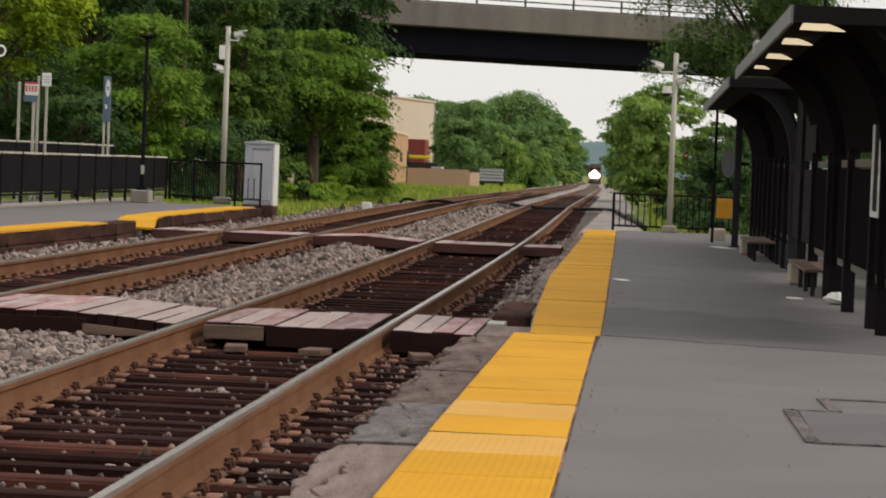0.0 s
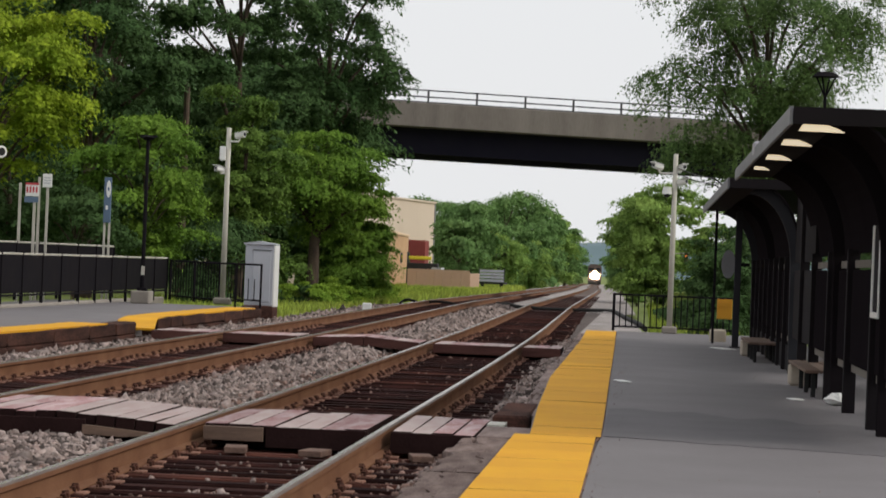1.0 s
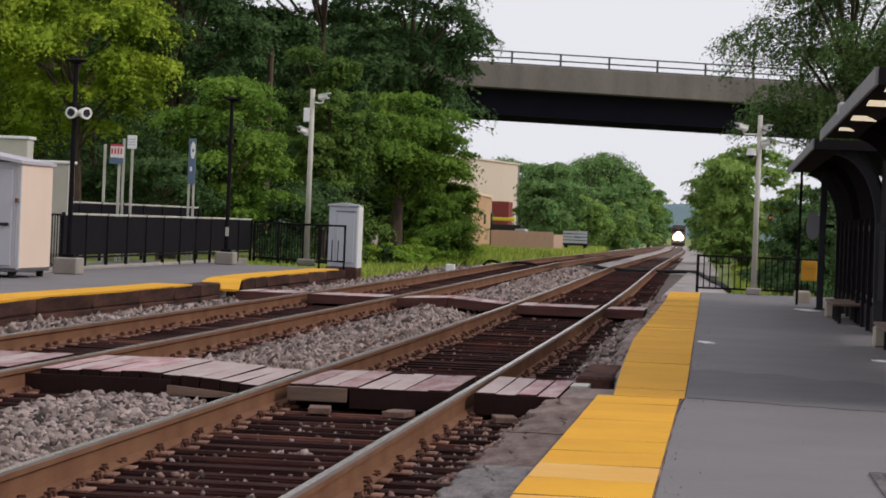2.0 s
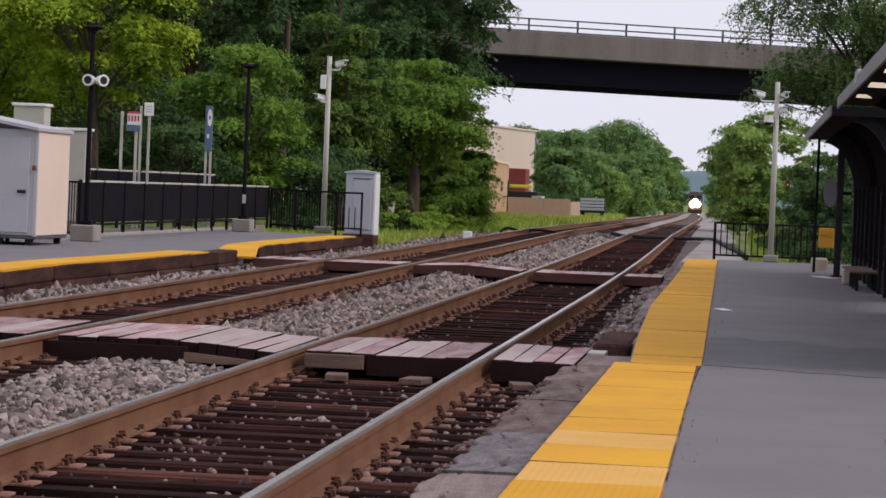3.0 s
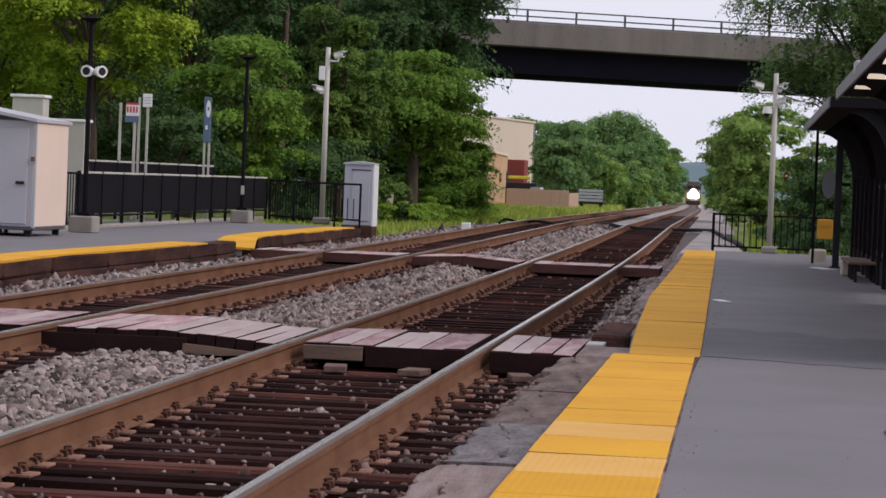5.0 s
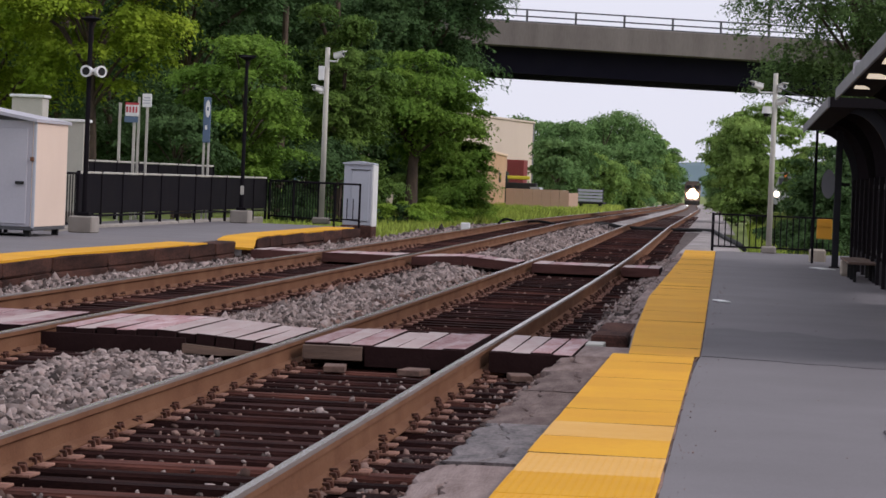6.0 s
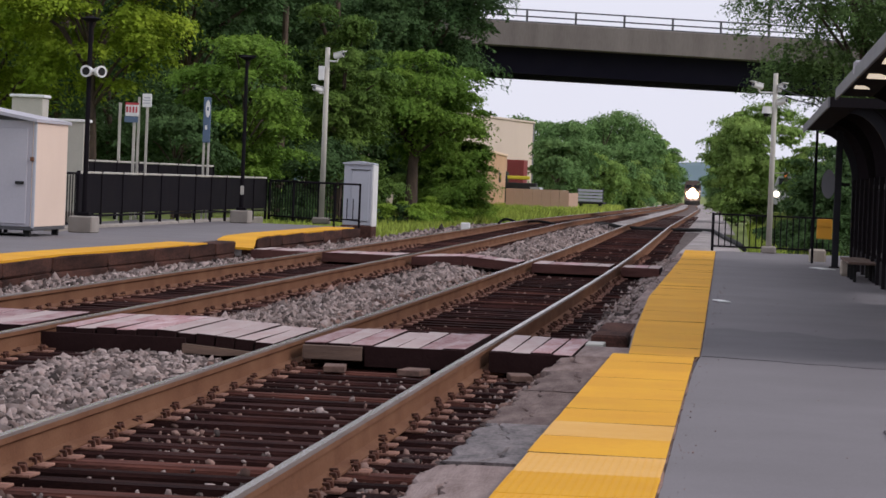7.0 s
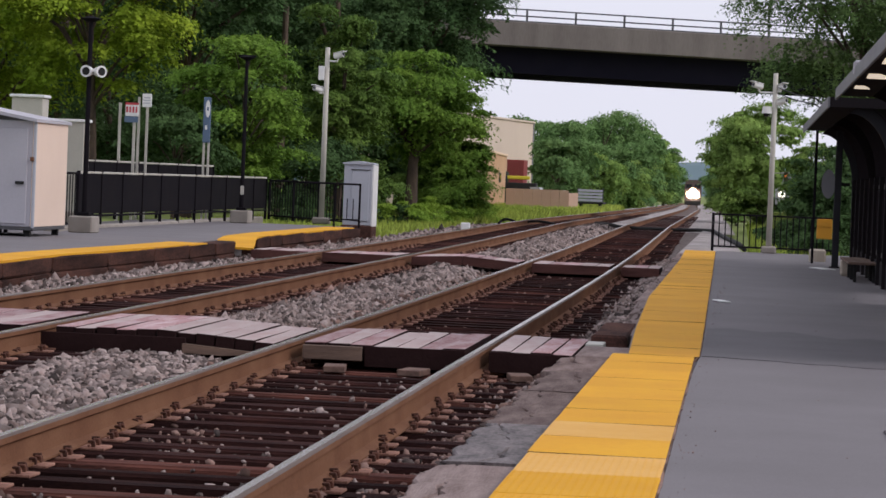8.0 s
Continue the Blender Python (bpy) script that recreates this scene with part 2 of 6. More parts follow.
CAR_WHITE = mat("silver_car_paint", (0.36, 0.37, 0.38), 0.4, scale=1, amount=0.1, bump=0.0)

# ---------------------------------------------------------------- mesh tools


class Shape:
    """Vertices and faces gathered for one mesh, with a material slot for each face."""

    def __init__(self):
        self.v, self.f, self.m = [], [], []

    def add(self, verts, faces, slot=0):
        k = len(self.v)
        self.v += [tuple(p) for p in verts]
        self.f += [tuple(i + k for i in q) for q in faces]
        self.m += [slot] * len(faces)
        return self

    def box(self, x0, x1, y0, y1, z0, z1, c=0.0, slot=0, m=None):
        """A box; c is the chamfer of its edges, m an optional pose."""
        hx, hy, hz = (x1 - x0) / 2, (y1 - y0) / 2, (z1 - z0) / 2
        o = Vector(((x0 + x1) / 2, (y0 + y1) / 2, (z0 + z1) / 2))
        if c <= 0:
            vs = [Vector((sx * hx, sy * hy, sz * hz)) for sz in (-1, 1) for sy in (-1, 1) for sx in (-1, 1)]
            fs = [(0, 2, 3, 1), (4, 5, 7, 6), (0, 1, 5, 4), (2, 6, 7, 3), (0, 4, 6, 2), (1, 3, 7, 5)]
        else:
            vs, idx = [], {}
            for sx in (-1, 1):
                for sy in (-1, 1):
                    for sz in (-1, 1):
                        for a in range(3):
                            d = [c, c, c]
                            d[a] = 0
                            idx[sx, sy, sz, a] = len(vs)
                            vs.append(Vector((sx * (hx - d[0]), sy * (hy - d[1]), sz * (hz - d[2]))))
            fs = []
            for s in (-1, 1):
                fs.append([idx[s, a, b, 0] for a, b in ((-1, -1), (s, -s), (1, 1), (-s, s))])
                fs.append([idx[a, s, b, 1] for a, b in ((-1, -1), (-s, s), (1, 1), (s, -s))])
                fs.append([idx[a, b, s, 2] for a, b in ((-1, -1), (s, -s), (1, 1), (-s, s))])
            for a in (-1, 1):
                for b in (-1, 1):
                    fs.append([idx[-1, a, b, 1], idx[1, a, b, 1], idx[1, a, b, 2], idx[-1, a, b, 2]][::a * b])
                    fs.append([idx[a, -1, b, 0], idx[a, -1, b, 2], idx[a, 1, b, 2], idx[a, 1, b, 0]][::a * b])
                    fs.append([idx[a, b, -1, 0], idx[a, b, 1, 0], idx[a, b, 1, 1], idx[a, b, -1, 1]][::a * b])
                    for e in (-1, 1):
                        fs.append([idx[a, b, e, 0], idx[a, b, e, 1], idx[a, b, e, 2]][::a * b * e])
        vs = [o + p for p in vs]
        if m is not None:
            vs = [m @ p for p in vs]
        return self.add(vs, fs, slot)

    def tube(self, pts, radii, sides=8, slot=0, caps=True):
        pts = [Vector(p) for p in pts]
        rr = radii if hasattr(radii, "__len__") else [radii] * len(pts)
        vs, fs = [], []
        for i, p in enumerate(pts):
            d = (pts[min(i + 1, len(pts) - 1)] - pts[max(i - 1, 0)]).normalized()
            u = d.cross(Vector((0, 1, 0)) if abs(d.y) < 0.8 else Vector((1, 0, 0))).normalized()
            w = d.cross(u)
            for k in range(sides):
                a = 2 * math.pi * (k + 0.5) / sides
                vs.append(p + (u * math.cos(a) + w * math.sin(a)) * rr[i])
        for i in range(len(pts) - 1):
            for k in range(sides):
                a, b = i * sides + k, i * sides + (k + 1) % sides
                fs.append((a, b, b + sides, a + sides))
        if caps:
            fs.append(tuple(range(sides))[::-1])
            fs.append(tuple(range((len(pts) - 1) * sides, len(pts) * sides)))
        return self.add(vs, fs, slot)

    def prism(self, outline, axis, a, b, slot=0):
        """An outline of pairs swept along axis 'x', 'y' or 'z' from a to b."""
        def put(p, q, s):
            return {"x": (s, p, q), "y": (p, s, q), "z": (p, q, s)}[axis]
        n = len(outline)
        vs = [put(*p, a) for p in outline] + [put(*p, b) for p in outline]
        fs = [(i, (i + 1) % n, (i + 1) % n + n, i + n) for i in range(n)]
        fs += [tuple(range(n))[::-1], tuple(range(n, 2 * n))]
        return self.add(vs, fs, slot)

    def ball(self, o, r, n=8, slot=0):
        r = r if hasattr(r, "__len__") else (r, r, r)
        vs, fs = [], []
        for i in range(n + 1):
            t = math.pi * i / n
            for k in range(n * 2):
                p = math.pi * k / n
                vs.append((o[0] + r[0] * math.sin(t) * math.cos(p), o[1] + r[1] * math.sin(t) * math.sin(p), o[2] + r[2] * math.cos(t)))
        w = n * 2
        for i in range(n):
            for k in range(w):
                fs.append((i * w + k, (i + 1) * w + k, (i + 1) * w + (k + 1) % w, i * w + (k + 1) % w))
        return self.add(vs, fs, slot)

    def mesh(self, name, mats, smooth=False):
        me = bpy.data.meshes.new(name)
        me.from_pydata(self.v, [], self.f)
        for m in mats if isinstance(mats, (list, tuple)) else [mats]:
            me.materials.append(m)
        me.polygons.foreach_set("material_index", self.m)
        b = bmesh.new()
        b.from_mesh(me)
        bmesh.ops.recalc_face_normals(b, faces=b.faces)
        b.to_mesh(me)
        b.free()
        if smooth:
            me.polygons.foreach_set("use_smooth", [True] * len(me.polygons))
        return me


def thing(name, label, category, x=0, y=0, z=0, rz=0, group="", kind=""):
    ob = new(name)
    ob.empty_display_size = 0.1
    ob.matrix_basis = pose(x, y, z, 0, 0, rz)
    return tagged(ob, label, category, group, kind)


def part(name, shape, material, parent, label="", smooth=False):
    """Links a Shape, or a mesh made already, as one mesh object under a thing or a part."""
    me = shape.mesh(name, material, smooth) if isinstance(shape, Shape) else shape
    ob = new(name, me)
    ob.parent = parent
    return tagged(ob, label)


def solo(name, shape, material, label, category, kind="", group="", smooth=False):
    me = shape.mesh(name, material, smooth) if isinstance(shape, Shape) else shape
    return tagged(new(name, me), label, category, group, kind)


def soup(name, verts, faces, material):
    """A mesh from arrays of vertices and equal-sized faces."""
    me = bpy.data.meshes.new(name)
    verts, faces = np.asarray(verts, np.float32), np.asarray(faces, np.int32)
    me.vertices.add(len(verts))
    me.vertices.foreach_set("co", verts.ravel())
    n = faces.shape[1]
    me.loops.add(faces.size)
    me.loops.foreach_set("vertex_index", faces.ravel())
    me.polygons.add(len(faces))
    me.polygons.foreach_set("loop_start", np.arange(0, faces.size, n, dtype=np.int32))
    me.polygons.foreach_set("loop_total", np.full(len(faces), n, np.int32))
    me.materials.append(material)
    me.update(calc_edges=True)
    me.validate()
    return me

# ---------------------------------------------------------------- the line: curve and grade
GAUGE = 1.505
NEAR, FAR = -2.767, -6.269        # centre lines of the two tracks by the platforms


def bend(y):
    """Sideways shift of the line to the left: an easy curve past the platforms, straight under the bridge, then a second curve."""
    if y < 30:
        return 0.0
    if y < 66:
        return -1.53e-4 * (y - 30) ** 2
    if y < 240:
        return -0.198 - 0.011 * (y - 66)
    if y < 526:
        return -2.112 - 0.011 * (y - 240) - 2.0e-5 * (y - 240) ** 2
    return -6.894 - 0.0152 * (y - 526)


def grade(y):
    return 0.0 if y < 100 else -0.0037 * (y - 100)


def line_steps(y0, y1):
    y, out = y0, []
    while y < y1:
        out.append(y)
        y += 1.5 if y < 110 else 5 if y < 200 else 20
    return out + [y1]


# ---------------------------------------------------------------- ground


def ground():
    xs = [-1500, -700, -350, -160, -90, -60, -45, -35, -28, -23, -19, -16, -13, -10, -8.7, -4, 0, 2.2, 4, 7, 12, 20, 35, 60, 120, 300, 700, 1500]
    ys = [-200, -60, -20, 5, 20, 40, 60, 75, 90, 110, 130, 160, 200, 250, 300, 380, 460, 560, 700, 900, 1300, 2000, 3500]
    vs = []
    for y in ys:
        for x in xs:
            z = -0.34 + grade(y) if y < 1000 else -0.34 + grade(1000)
            if x < -13:
                z += min(1.2, (-13 - x) * 0.06) if y < 140 else 0
            vs.append((x + bend(min(y, 800)), y, z))
    n = len(xs)
    fs = [(j * n + i, j * n + i + 1, (j + 1) * n + i + 1, (j + 1) * n + i) for j in range(len(ys) - 1) for i in range(n - 1)]
    solo("ground", Shape().add(vs, fs), GRASS, "green weedy grass ground beside the railway", "ground", "structure", smooth=True)


def bed_height(x, y):
    """Height of the ballast: low in the tracks, heaped between them and against the platforms."""
    def hump(c, w, h):
        return h * max(0.0, 1 - ((x - c) / w) ** 2)
    z = -0.255
    z += hump(-4.55, 0.78, 0.17 if y > 24.4 else 0.09)
    z += hump(-8.2, 1.0, 0.09) - (0.16 if 44.6 < y < 46.6 and -4.7 < x < -3.75 else 0.0)
    z += hump(-1.15, 0.45, 0.08)
    return z + 0.035 * noise.noise((x * 1.7, y * 1.1, 0)) + 0.02 * noise.noise((x * 6, y * 6, 3))


def ballast_bed():
    xs = np.arange(-8.9, -0.5, 0.11)
    ys = np.concatenate([np.arange(-38, 7, 1.0), np.arange(7, 36, 0.16), np.arange(36, 100, 0.4)])
    sh = Shape()
    n = len(xs)
    vs = [(x + bend(y), y, bed_height(x, y)) for y in ys for x in xs]
    fs, slots = [], []
    for j in range(len(ys) - 1):
        for i in range(n - 1):
            fs.append((j * n + i, j * n + i + 1, (j + 1) * n + i + 1, (j + 1) * n + i))
            wob = 0.12 * noise.noise((xs[i] * 2, ys[j] * 1.3, 9))
            inside = min(abs(xs[i] - NEAR), abs(xs[i] - FAR)) < 1.16 + wob
            slots.append(1 if inside else 0)
    sh.add(vs, fs)
    sh.m = slots
    solo("ballast_bed", sh, [BED, BED_DIRTY], "grey crushed stone ballast, dark and oily between the rails", "ballast", "stuff", smooth=True)
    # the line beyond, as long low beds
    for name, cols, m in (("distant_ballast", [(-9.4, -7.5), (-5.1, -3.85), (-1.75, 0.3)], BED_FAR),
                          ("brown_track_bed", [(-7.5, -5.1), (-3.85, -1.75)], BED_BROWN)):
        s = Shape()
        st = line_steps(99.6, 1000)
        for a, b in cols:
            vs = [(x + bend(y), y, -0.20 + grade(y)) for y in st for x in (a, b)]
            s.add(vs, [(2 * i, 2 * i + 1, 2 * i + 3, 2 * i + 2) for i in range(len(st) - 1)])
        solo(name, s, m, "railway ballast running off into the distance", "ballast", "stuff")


PHI = 1.618
ICO = np.array([(-1, PHI, 0), (1, PHI, 0), (-1, -PHI, 0), (1, -PHI, 0), (0, -1, PHI), (0, 1, PHI), (0, -1, -PHI), (0, 1, -PHI),
                (PHI, 0, -1), (PHI, 0, 1), (-PHI, 0, -1), (-PHI, 0, 1)]) / 1.9
ICO_F = np.array([(0, 11, 5), (0, 5, 1), (0, 1, 7), (0, 7, 10), (0, 10, 11), (1, 5, 9), (5, 11, 4), (11, 10, 2), (10, 7, 6), (7, 1, 8),
                  (3, 9, 4), (3, 4, 2), (3, 2, 6), (3, 6, 8), (3, 8, 9), (4, 9, 5), (2, 4, 11), (6, 2, 10), (8, 6, 7), (9, 8, 1)])
OCT = np.array([(1, 0, 0), (-1, 0, 0), (0, 1, 0), (0, -1, 0), (0, 0, 1), (0, 0, -1)], float)
OCT_F = np.array([(0, 2, 4), (2, 1, 4), (1, 3, 4), (3, 0, 4), (2, 0, 5), (1, 2, 5), (3, 1, 5), (0, 3, 5)])


def stones(rng, x0, x1, y0, y1, per, size, base=ICO, faces=ICO_F, lift=0.0):
    """Scattered angular stones on the ballast; returns vertices and faces."""
    n = int((x1 - x0) * (y1 - y0) * per)
    x, y = rng.uniform(x0, x1, n), rng.uniform(y0, y1, n)
    return stones_at(rng, x, y, size, base, faces, lift)


def stones_at(rng, x, y, size, base=ICO, faces=ICO_F, lift=0.0):
    keep = ~((y > 44.5 + (x + 3.7) * 0.8 + 0.6) & (y < 46.7) & (x > -4.75) & (x < -3.72))
    x, y = x[keep], y[keep]
    n = len(x)
    z = np.array([bed_height(a, b) for a, b in zip(x, y)]) + lift + rng.uniform(-0.01, 0.02, n)
    s = size * rng.lognormal(0, 0.3, n)
    k = len(base)
    v = base[None] * rng.uniform(0.5, 1.35, (n, k, 1))
    v = v * (s[:, None] * rng.uniform(0.6, 1.3, (n, 3)))[:, None, :]
    a, b = rng.uniform(0, 6.283, n), rng.uniform(0, 6.283, n)
    for c, (i, j) in ((a, (0, 1)), (b, (1, 2))):
        p, q = v[:, :, i].copy(), v[:, :, j].copy()
        v[:, :, i] = p * np.cos(c)[:, None] - q * np.sin(c)[:, None]
        v[:, :, j] = p * np.sin(c)[:, None] + q * np.cos(c)[:, None]
    xx = x + np.array([bend(t) for t in y])
    v += np.stack([xx, y, z], -1)[:, None, :]
    f = faces[None] + (np.arange(n) * k)[:, None, None]
    return v.reshape(-1, 3), f.reshape(-1, 3)


def tie_rows(seed, y, end=200):
    """Places of the ties along a track."""
    rng, out = random.Random(seed), []
    while y < end:
        out.append(y)
        y += 0.495 + rng.uniform(-0.045, 0.045)
    return out


def gap_stones(rng, seed, y_first, y0, y1, centre, per, size, lift, base=ICO, faces=ICO_F):
    """Stones lodged in the gaps between ties, in uneven drifts."""
    xs, ys = [], []
    rows = [q for q in tie_rows(seed, y_first) if y0 < q < y1]
    for a, b in zip(rows, rows[1:]):
        n = int(per * rng.uniform(0.2, 1.8))
        mid, wide = rng.uniform(-1.0, 1.0), rng.uniform(0.25, 0.9)
        x = np.clip(rng.normal(mid, wide, n), -1.25, 1.25)
        xs.append(centre + x)
        ys.append(rng.uniform(a + 0.13, b - 0.13, n))
    return stones_at(rng, np.concatenate(xs), np.concatenate(ys), size, base, faces, lift)


def gather(blocks):
    vs, fs, k = [], [], 0
    for v, f in blocks:
        vs.append(v)
        fs.append(f + k)
        k += len(v)
    return np.concatenate(vs), np.concatenate(fs)


def ballast_stones():
    rng = np.random.default_rng(4)
    light = [stones(rng, -5.3, -3.72, 13.0, 22.0, 1200, 0.026),
             stones(rng, -4.9, -3.75, 24.3, 34, 850, 0.030, OCT, OCT_F),
             stones(rng, -4.95, -3.75, 34, 62, 420, 0.038, OCT, OCT_F),
             stones(rng, -5.1, -3.8, 62, 100, 200, 0.052, OCT, OCT_F),
             stones(rng, -9.2, -7.3, 62, 95, 90, 0.055, OCT, OCT_F),
             stones(rng, -8.6, -7.2, 27, 62, 260, 0.042, OCT, OCT_F),
             stones(rng, -1.7, -1.12, 24.4, 60, 420, 0.034, OCT, OCT_F),
             gap_stones(rng, 1, -37.8, 8, 22, NEAR, 16, 0.0155, 0.034),
             stones(rng, -1.95, -1.32, 8.5, 22.2, 110, 0.019, lift=0.012),
             stones(rng, -6.95, -5.6, 24, 60, 20, 0.038, OCT, OCT_F)]
    dirty = [stones(rng, -1.95, -1.32, 8.5, 22.2, 210, 0.021, lift=0.015),
             gap_stones(rng, 1, -37.8, 8, 22, NEAR, 30, 0.0155, 0.022),
             stones(rng, -3.5, -1.35, 24.5, 60, 14, 0.026, OCT, OCT_F, 0.004),
             gap_stones(rng, 1, -37.8, 24.6, 80, NEAR, 16, 0.02, 0.02, OCT, OCT_F),
             gap_stones(rng, 2, -37.6, 20, 80, FAR, 12, 0.022, 0.02, OCT, OCT_F),
             stones(rng, -5.5, -4.8, 24.5, 60, 170, 0.036, OCT, OCT_F),
             stones(rng, -4.1, -3.6, 24.5, 60, 90, 0.038, OCT, OCT_F)]
    for name, blocks, m, lab in (("ballast_stones", light, STONE, "pale grey angular ballast stones heaped beside the rails"),
                                 ("dirty_stones", dirty, STONE_DIRTY, "brown dirty stones strewn between the ties")):
        v, f = gather(blocks)
        tagged(new(name, soup(name, v, f, m)), lab, "ballast", kind="stuff")


def platform_grit():
    """Loose pebbles and chips strewn on the asphalt, most along the strip."""
    rng = np.random.default_rng(12)
    n = 260
    y = rng.uniform(8, 40, n)
    x = np.where(rng.uniform(0, 1, n) < 0.6, -0.29 + np.abs(rng.normal(0, 0.06, n)), rng.uniform(-0.25, 2.0, n))
    v = OCT[None] * rng.uniform(0.5, 1.3, (n, 6, 1)) * (0.0032 * rng.lognormal(0, 0.4, n))[:, None, None]
    v += np.stack([x, y, np.full(n, 0.0125)], -1)[:, None, :]
    f = OCT_F[None] + (np.arange(n) * 6)[:, None, None]
    tagged(new("grit", soup("grit", v.reshape(-1, 3), f.reshape(-1, 3), STONE_DIRTY)), "small brown pebbles strewn on the platform asphalt", "grit", kind="stuff")


# ---------------------------------------------------------------- tracks


def rail_shape(x, z, y0=-38, y1=1000):
    """A flat-bottomed rail swept along the line."""
    prof = [(-0.075, -0.18), (0.075, -0.18), (0.075, -0.168), (0.014, -0.150), (0.010, -0.055), (0.036, -0.040), (0.037, -0.010),
            (0.026, 0.0), (0.016, 0.0), (-0.026, 0.0), (-0.037, -0.010), (-0.036, -0.040), (-0.010, -0.055), (-0.014, -0.150), (-0.075, -0.168)]
    slots = [0, 0, 0, 0, 0, 0, 2, 2, 1, 2, 0, 0, 0, 0, 0]
    s, st, n = Shape(), line_steps(y0, y1), len(prof)
    s.v = [(x + p + bend(y), y, z + q + grade(y)) for y in st for p, q in prof]
    for j in range(len(st) - 1):
        for i in range(n):
            s.f.append((j * n + i, j * n + (i + 1) % n, (j + 1) * n + (i + 1) % n, (j + 1) * n + i))
            s.m.append(slots[i])
    return s


def tie_plate_mesh():
    s = Shape()
    s.box(-0.17, 0.17, -0.095, 0.095, 0, 0.016, 0.004)
    for sx in (-1, 1):
        s.box(sx * 0.085 - 0.008, sx * 0.085 + 0.008, -0.09, 0.09, 0.016, 0.03, 0.003)
        for sy in (-0.055, 0.05):
            s.box(sx * 0.1 - 0.012, sx * 0.1 + 0.012, sy - 0.01, sy + 0.01, 0.016, 0.042, 0.003, slot=1)
            s.box(sx * 0.093 - 0.02, sx * 0.093 + 0.016, sy - 0.014, sy + 0.014, 0.038, 0.052, 0.004, slot=1)
        # spring anchors clipped to the rail foot
        s.tube([(sx * 0.06, 0.115, -0.01), (sx * 0.095, 0.115, 0.02), (sx * 0.085, 0.115, 0.05), (sx * 0.05, 0.115, 0.045)], 0.011, 6, slot=1)
    return s.mesh("tie_plate", [PLATE, DARK_RUST])


def track(centre, z, seed, y_first, label):
    rng = random.Random(seed)
    t = thing("railway_track", label, "railway track", centre, 0, z, kind="")
    for side in (-1, 1):
        part("rail", rail_shape(side * GAUGE / 2, 0), [RUST, STEEL, HEADSIDE], t, "rusty rail with a bright worn head")
    meshes = []
    for m in (TIE, TIE, TIE, TIE_RED):
        s = Shape().box(-1.3, 1.3, -0.112, 0.112, -0.165, 0, 0.012)
        s.v = [(a + rng.uniform(-0.012, 0.012), b + rng.uniform(-0.008, 0.008), c + rng.uniform(-0.006, 0.004)) for a, b, c in s.v]
        meshes.append(s.mesh("tie", m))
    far = Shape()
    for y in tie_rows(seed, y_first):
        zt = -0.196 + rng.uniform(-0.006, 0.004)
        if -8 < y < 84:
            tie = part("tie", meshes[rng.choice((0, 1, 2, 0, 1, 2, 0, 3))], None, t)
            tie.matrix_basis = pose(bend(y) + rng.uniform(-0.05, 0.05), y, zt, rng.uniform(-0.4, 0.4), 0, rng.uniform(-1.0, 1.0))
            if y < 62:
                for side in (-1, 1):
                    p = part("tie_plate", PLATE_MESH, None, tie)
                    p.matrix_basis = pose(side * GAUGE / 2, 0, 0.001, 0, 0, rng.uniform(-1.5, 1.5))
        else:
            far.box(bend(y) - 1.3, bend(y) + 1.3, y - 0.11, y + 0.11, zt - 0.1 + grade(y), zt + grade(y))
    tagged(part("distant_ties", far, TIE, t), kind="stuff")


# ---------------------------------------------------------------- timber crossings


def crossing(y0, y1, zones, seed, label):
    """Planks laid along the rails; zones are (x0, x1, number, colours, heights of the two sides)."""
    rng = random.Random(seed)
    for x0, x1, n, cols, (zl, zr) in zones:
        t = thing("crossing_panel", label, "track crossing", (x0 + x1) / 2 + bend(y0), (y0 + y1) / 2, 0, group="timber crossing panels")
        w = (x1 - x0) / n
        for i in range(n):
            a = x0 - (x0 + x1) / 2 + i * w
            L = (y1 - y0) / 2
            s = Shape().box(a + 0.006, a + w - 0.006, -L + rng.uniform(-0.02, 0.03), L + rng.uniform(-0.03, 0.03), -0.10, -0.004, 0.004)
            # sides near-black: shadow under the plank edges is put into their colour
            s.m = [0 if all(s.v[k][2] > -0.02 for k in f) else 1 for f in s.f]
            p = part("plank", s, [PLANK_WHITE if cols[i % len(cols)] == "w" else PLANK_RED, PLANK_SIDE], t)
            q = (i + 0.5) / n
            lean = math.degrees(math.atan2(zl - zr, x1 - x0)) + rng.uniform(-0.8, 0.8)
            mid = a + w / 2
            p.matrix_basis = pose(mid, 0, zl + (zr - zl) * q + rng.uniform(-0.008, 0.005), rng.uniform(-0.2, 0.2), lean, rng.uniform(-0.25, 0.25)) @ Matrix.Translation((-mid, 0, 0))
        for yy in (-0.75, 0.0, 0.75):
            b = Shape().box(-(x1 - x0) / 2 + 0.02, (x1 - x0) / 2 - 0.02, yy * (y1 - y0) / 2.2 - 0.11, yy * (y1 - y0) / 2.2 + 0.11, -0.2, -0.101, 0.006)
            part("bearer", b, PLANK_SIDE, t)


# ---------------------------------------------------------------- platforms


def lerp_table(tab, y):
    for (a, p), (b, q) in zip(tab, tab[1:]):
        if y <= b:
            return p + (q - p) * max(0, (y - a)) / (b - a)
    return tab[-1][1]


STRIP_L = [(5, -1.0), (11.5, -1.0), (22.1, -0.97), (22.25, -0.85), (26.2, -0.95), (33.9, -1.09), (41.8, -1.11), (52.3, -1.14), (60.8, -1.22)]
STRIP_R = [(5, -0.32), (11.8, -0.32), (22.1, -0.335), (22.25, -0.30), (25.7, -0.32), (33.8, -0.38), (42.8, -0.44), (60.4, -0.57)]


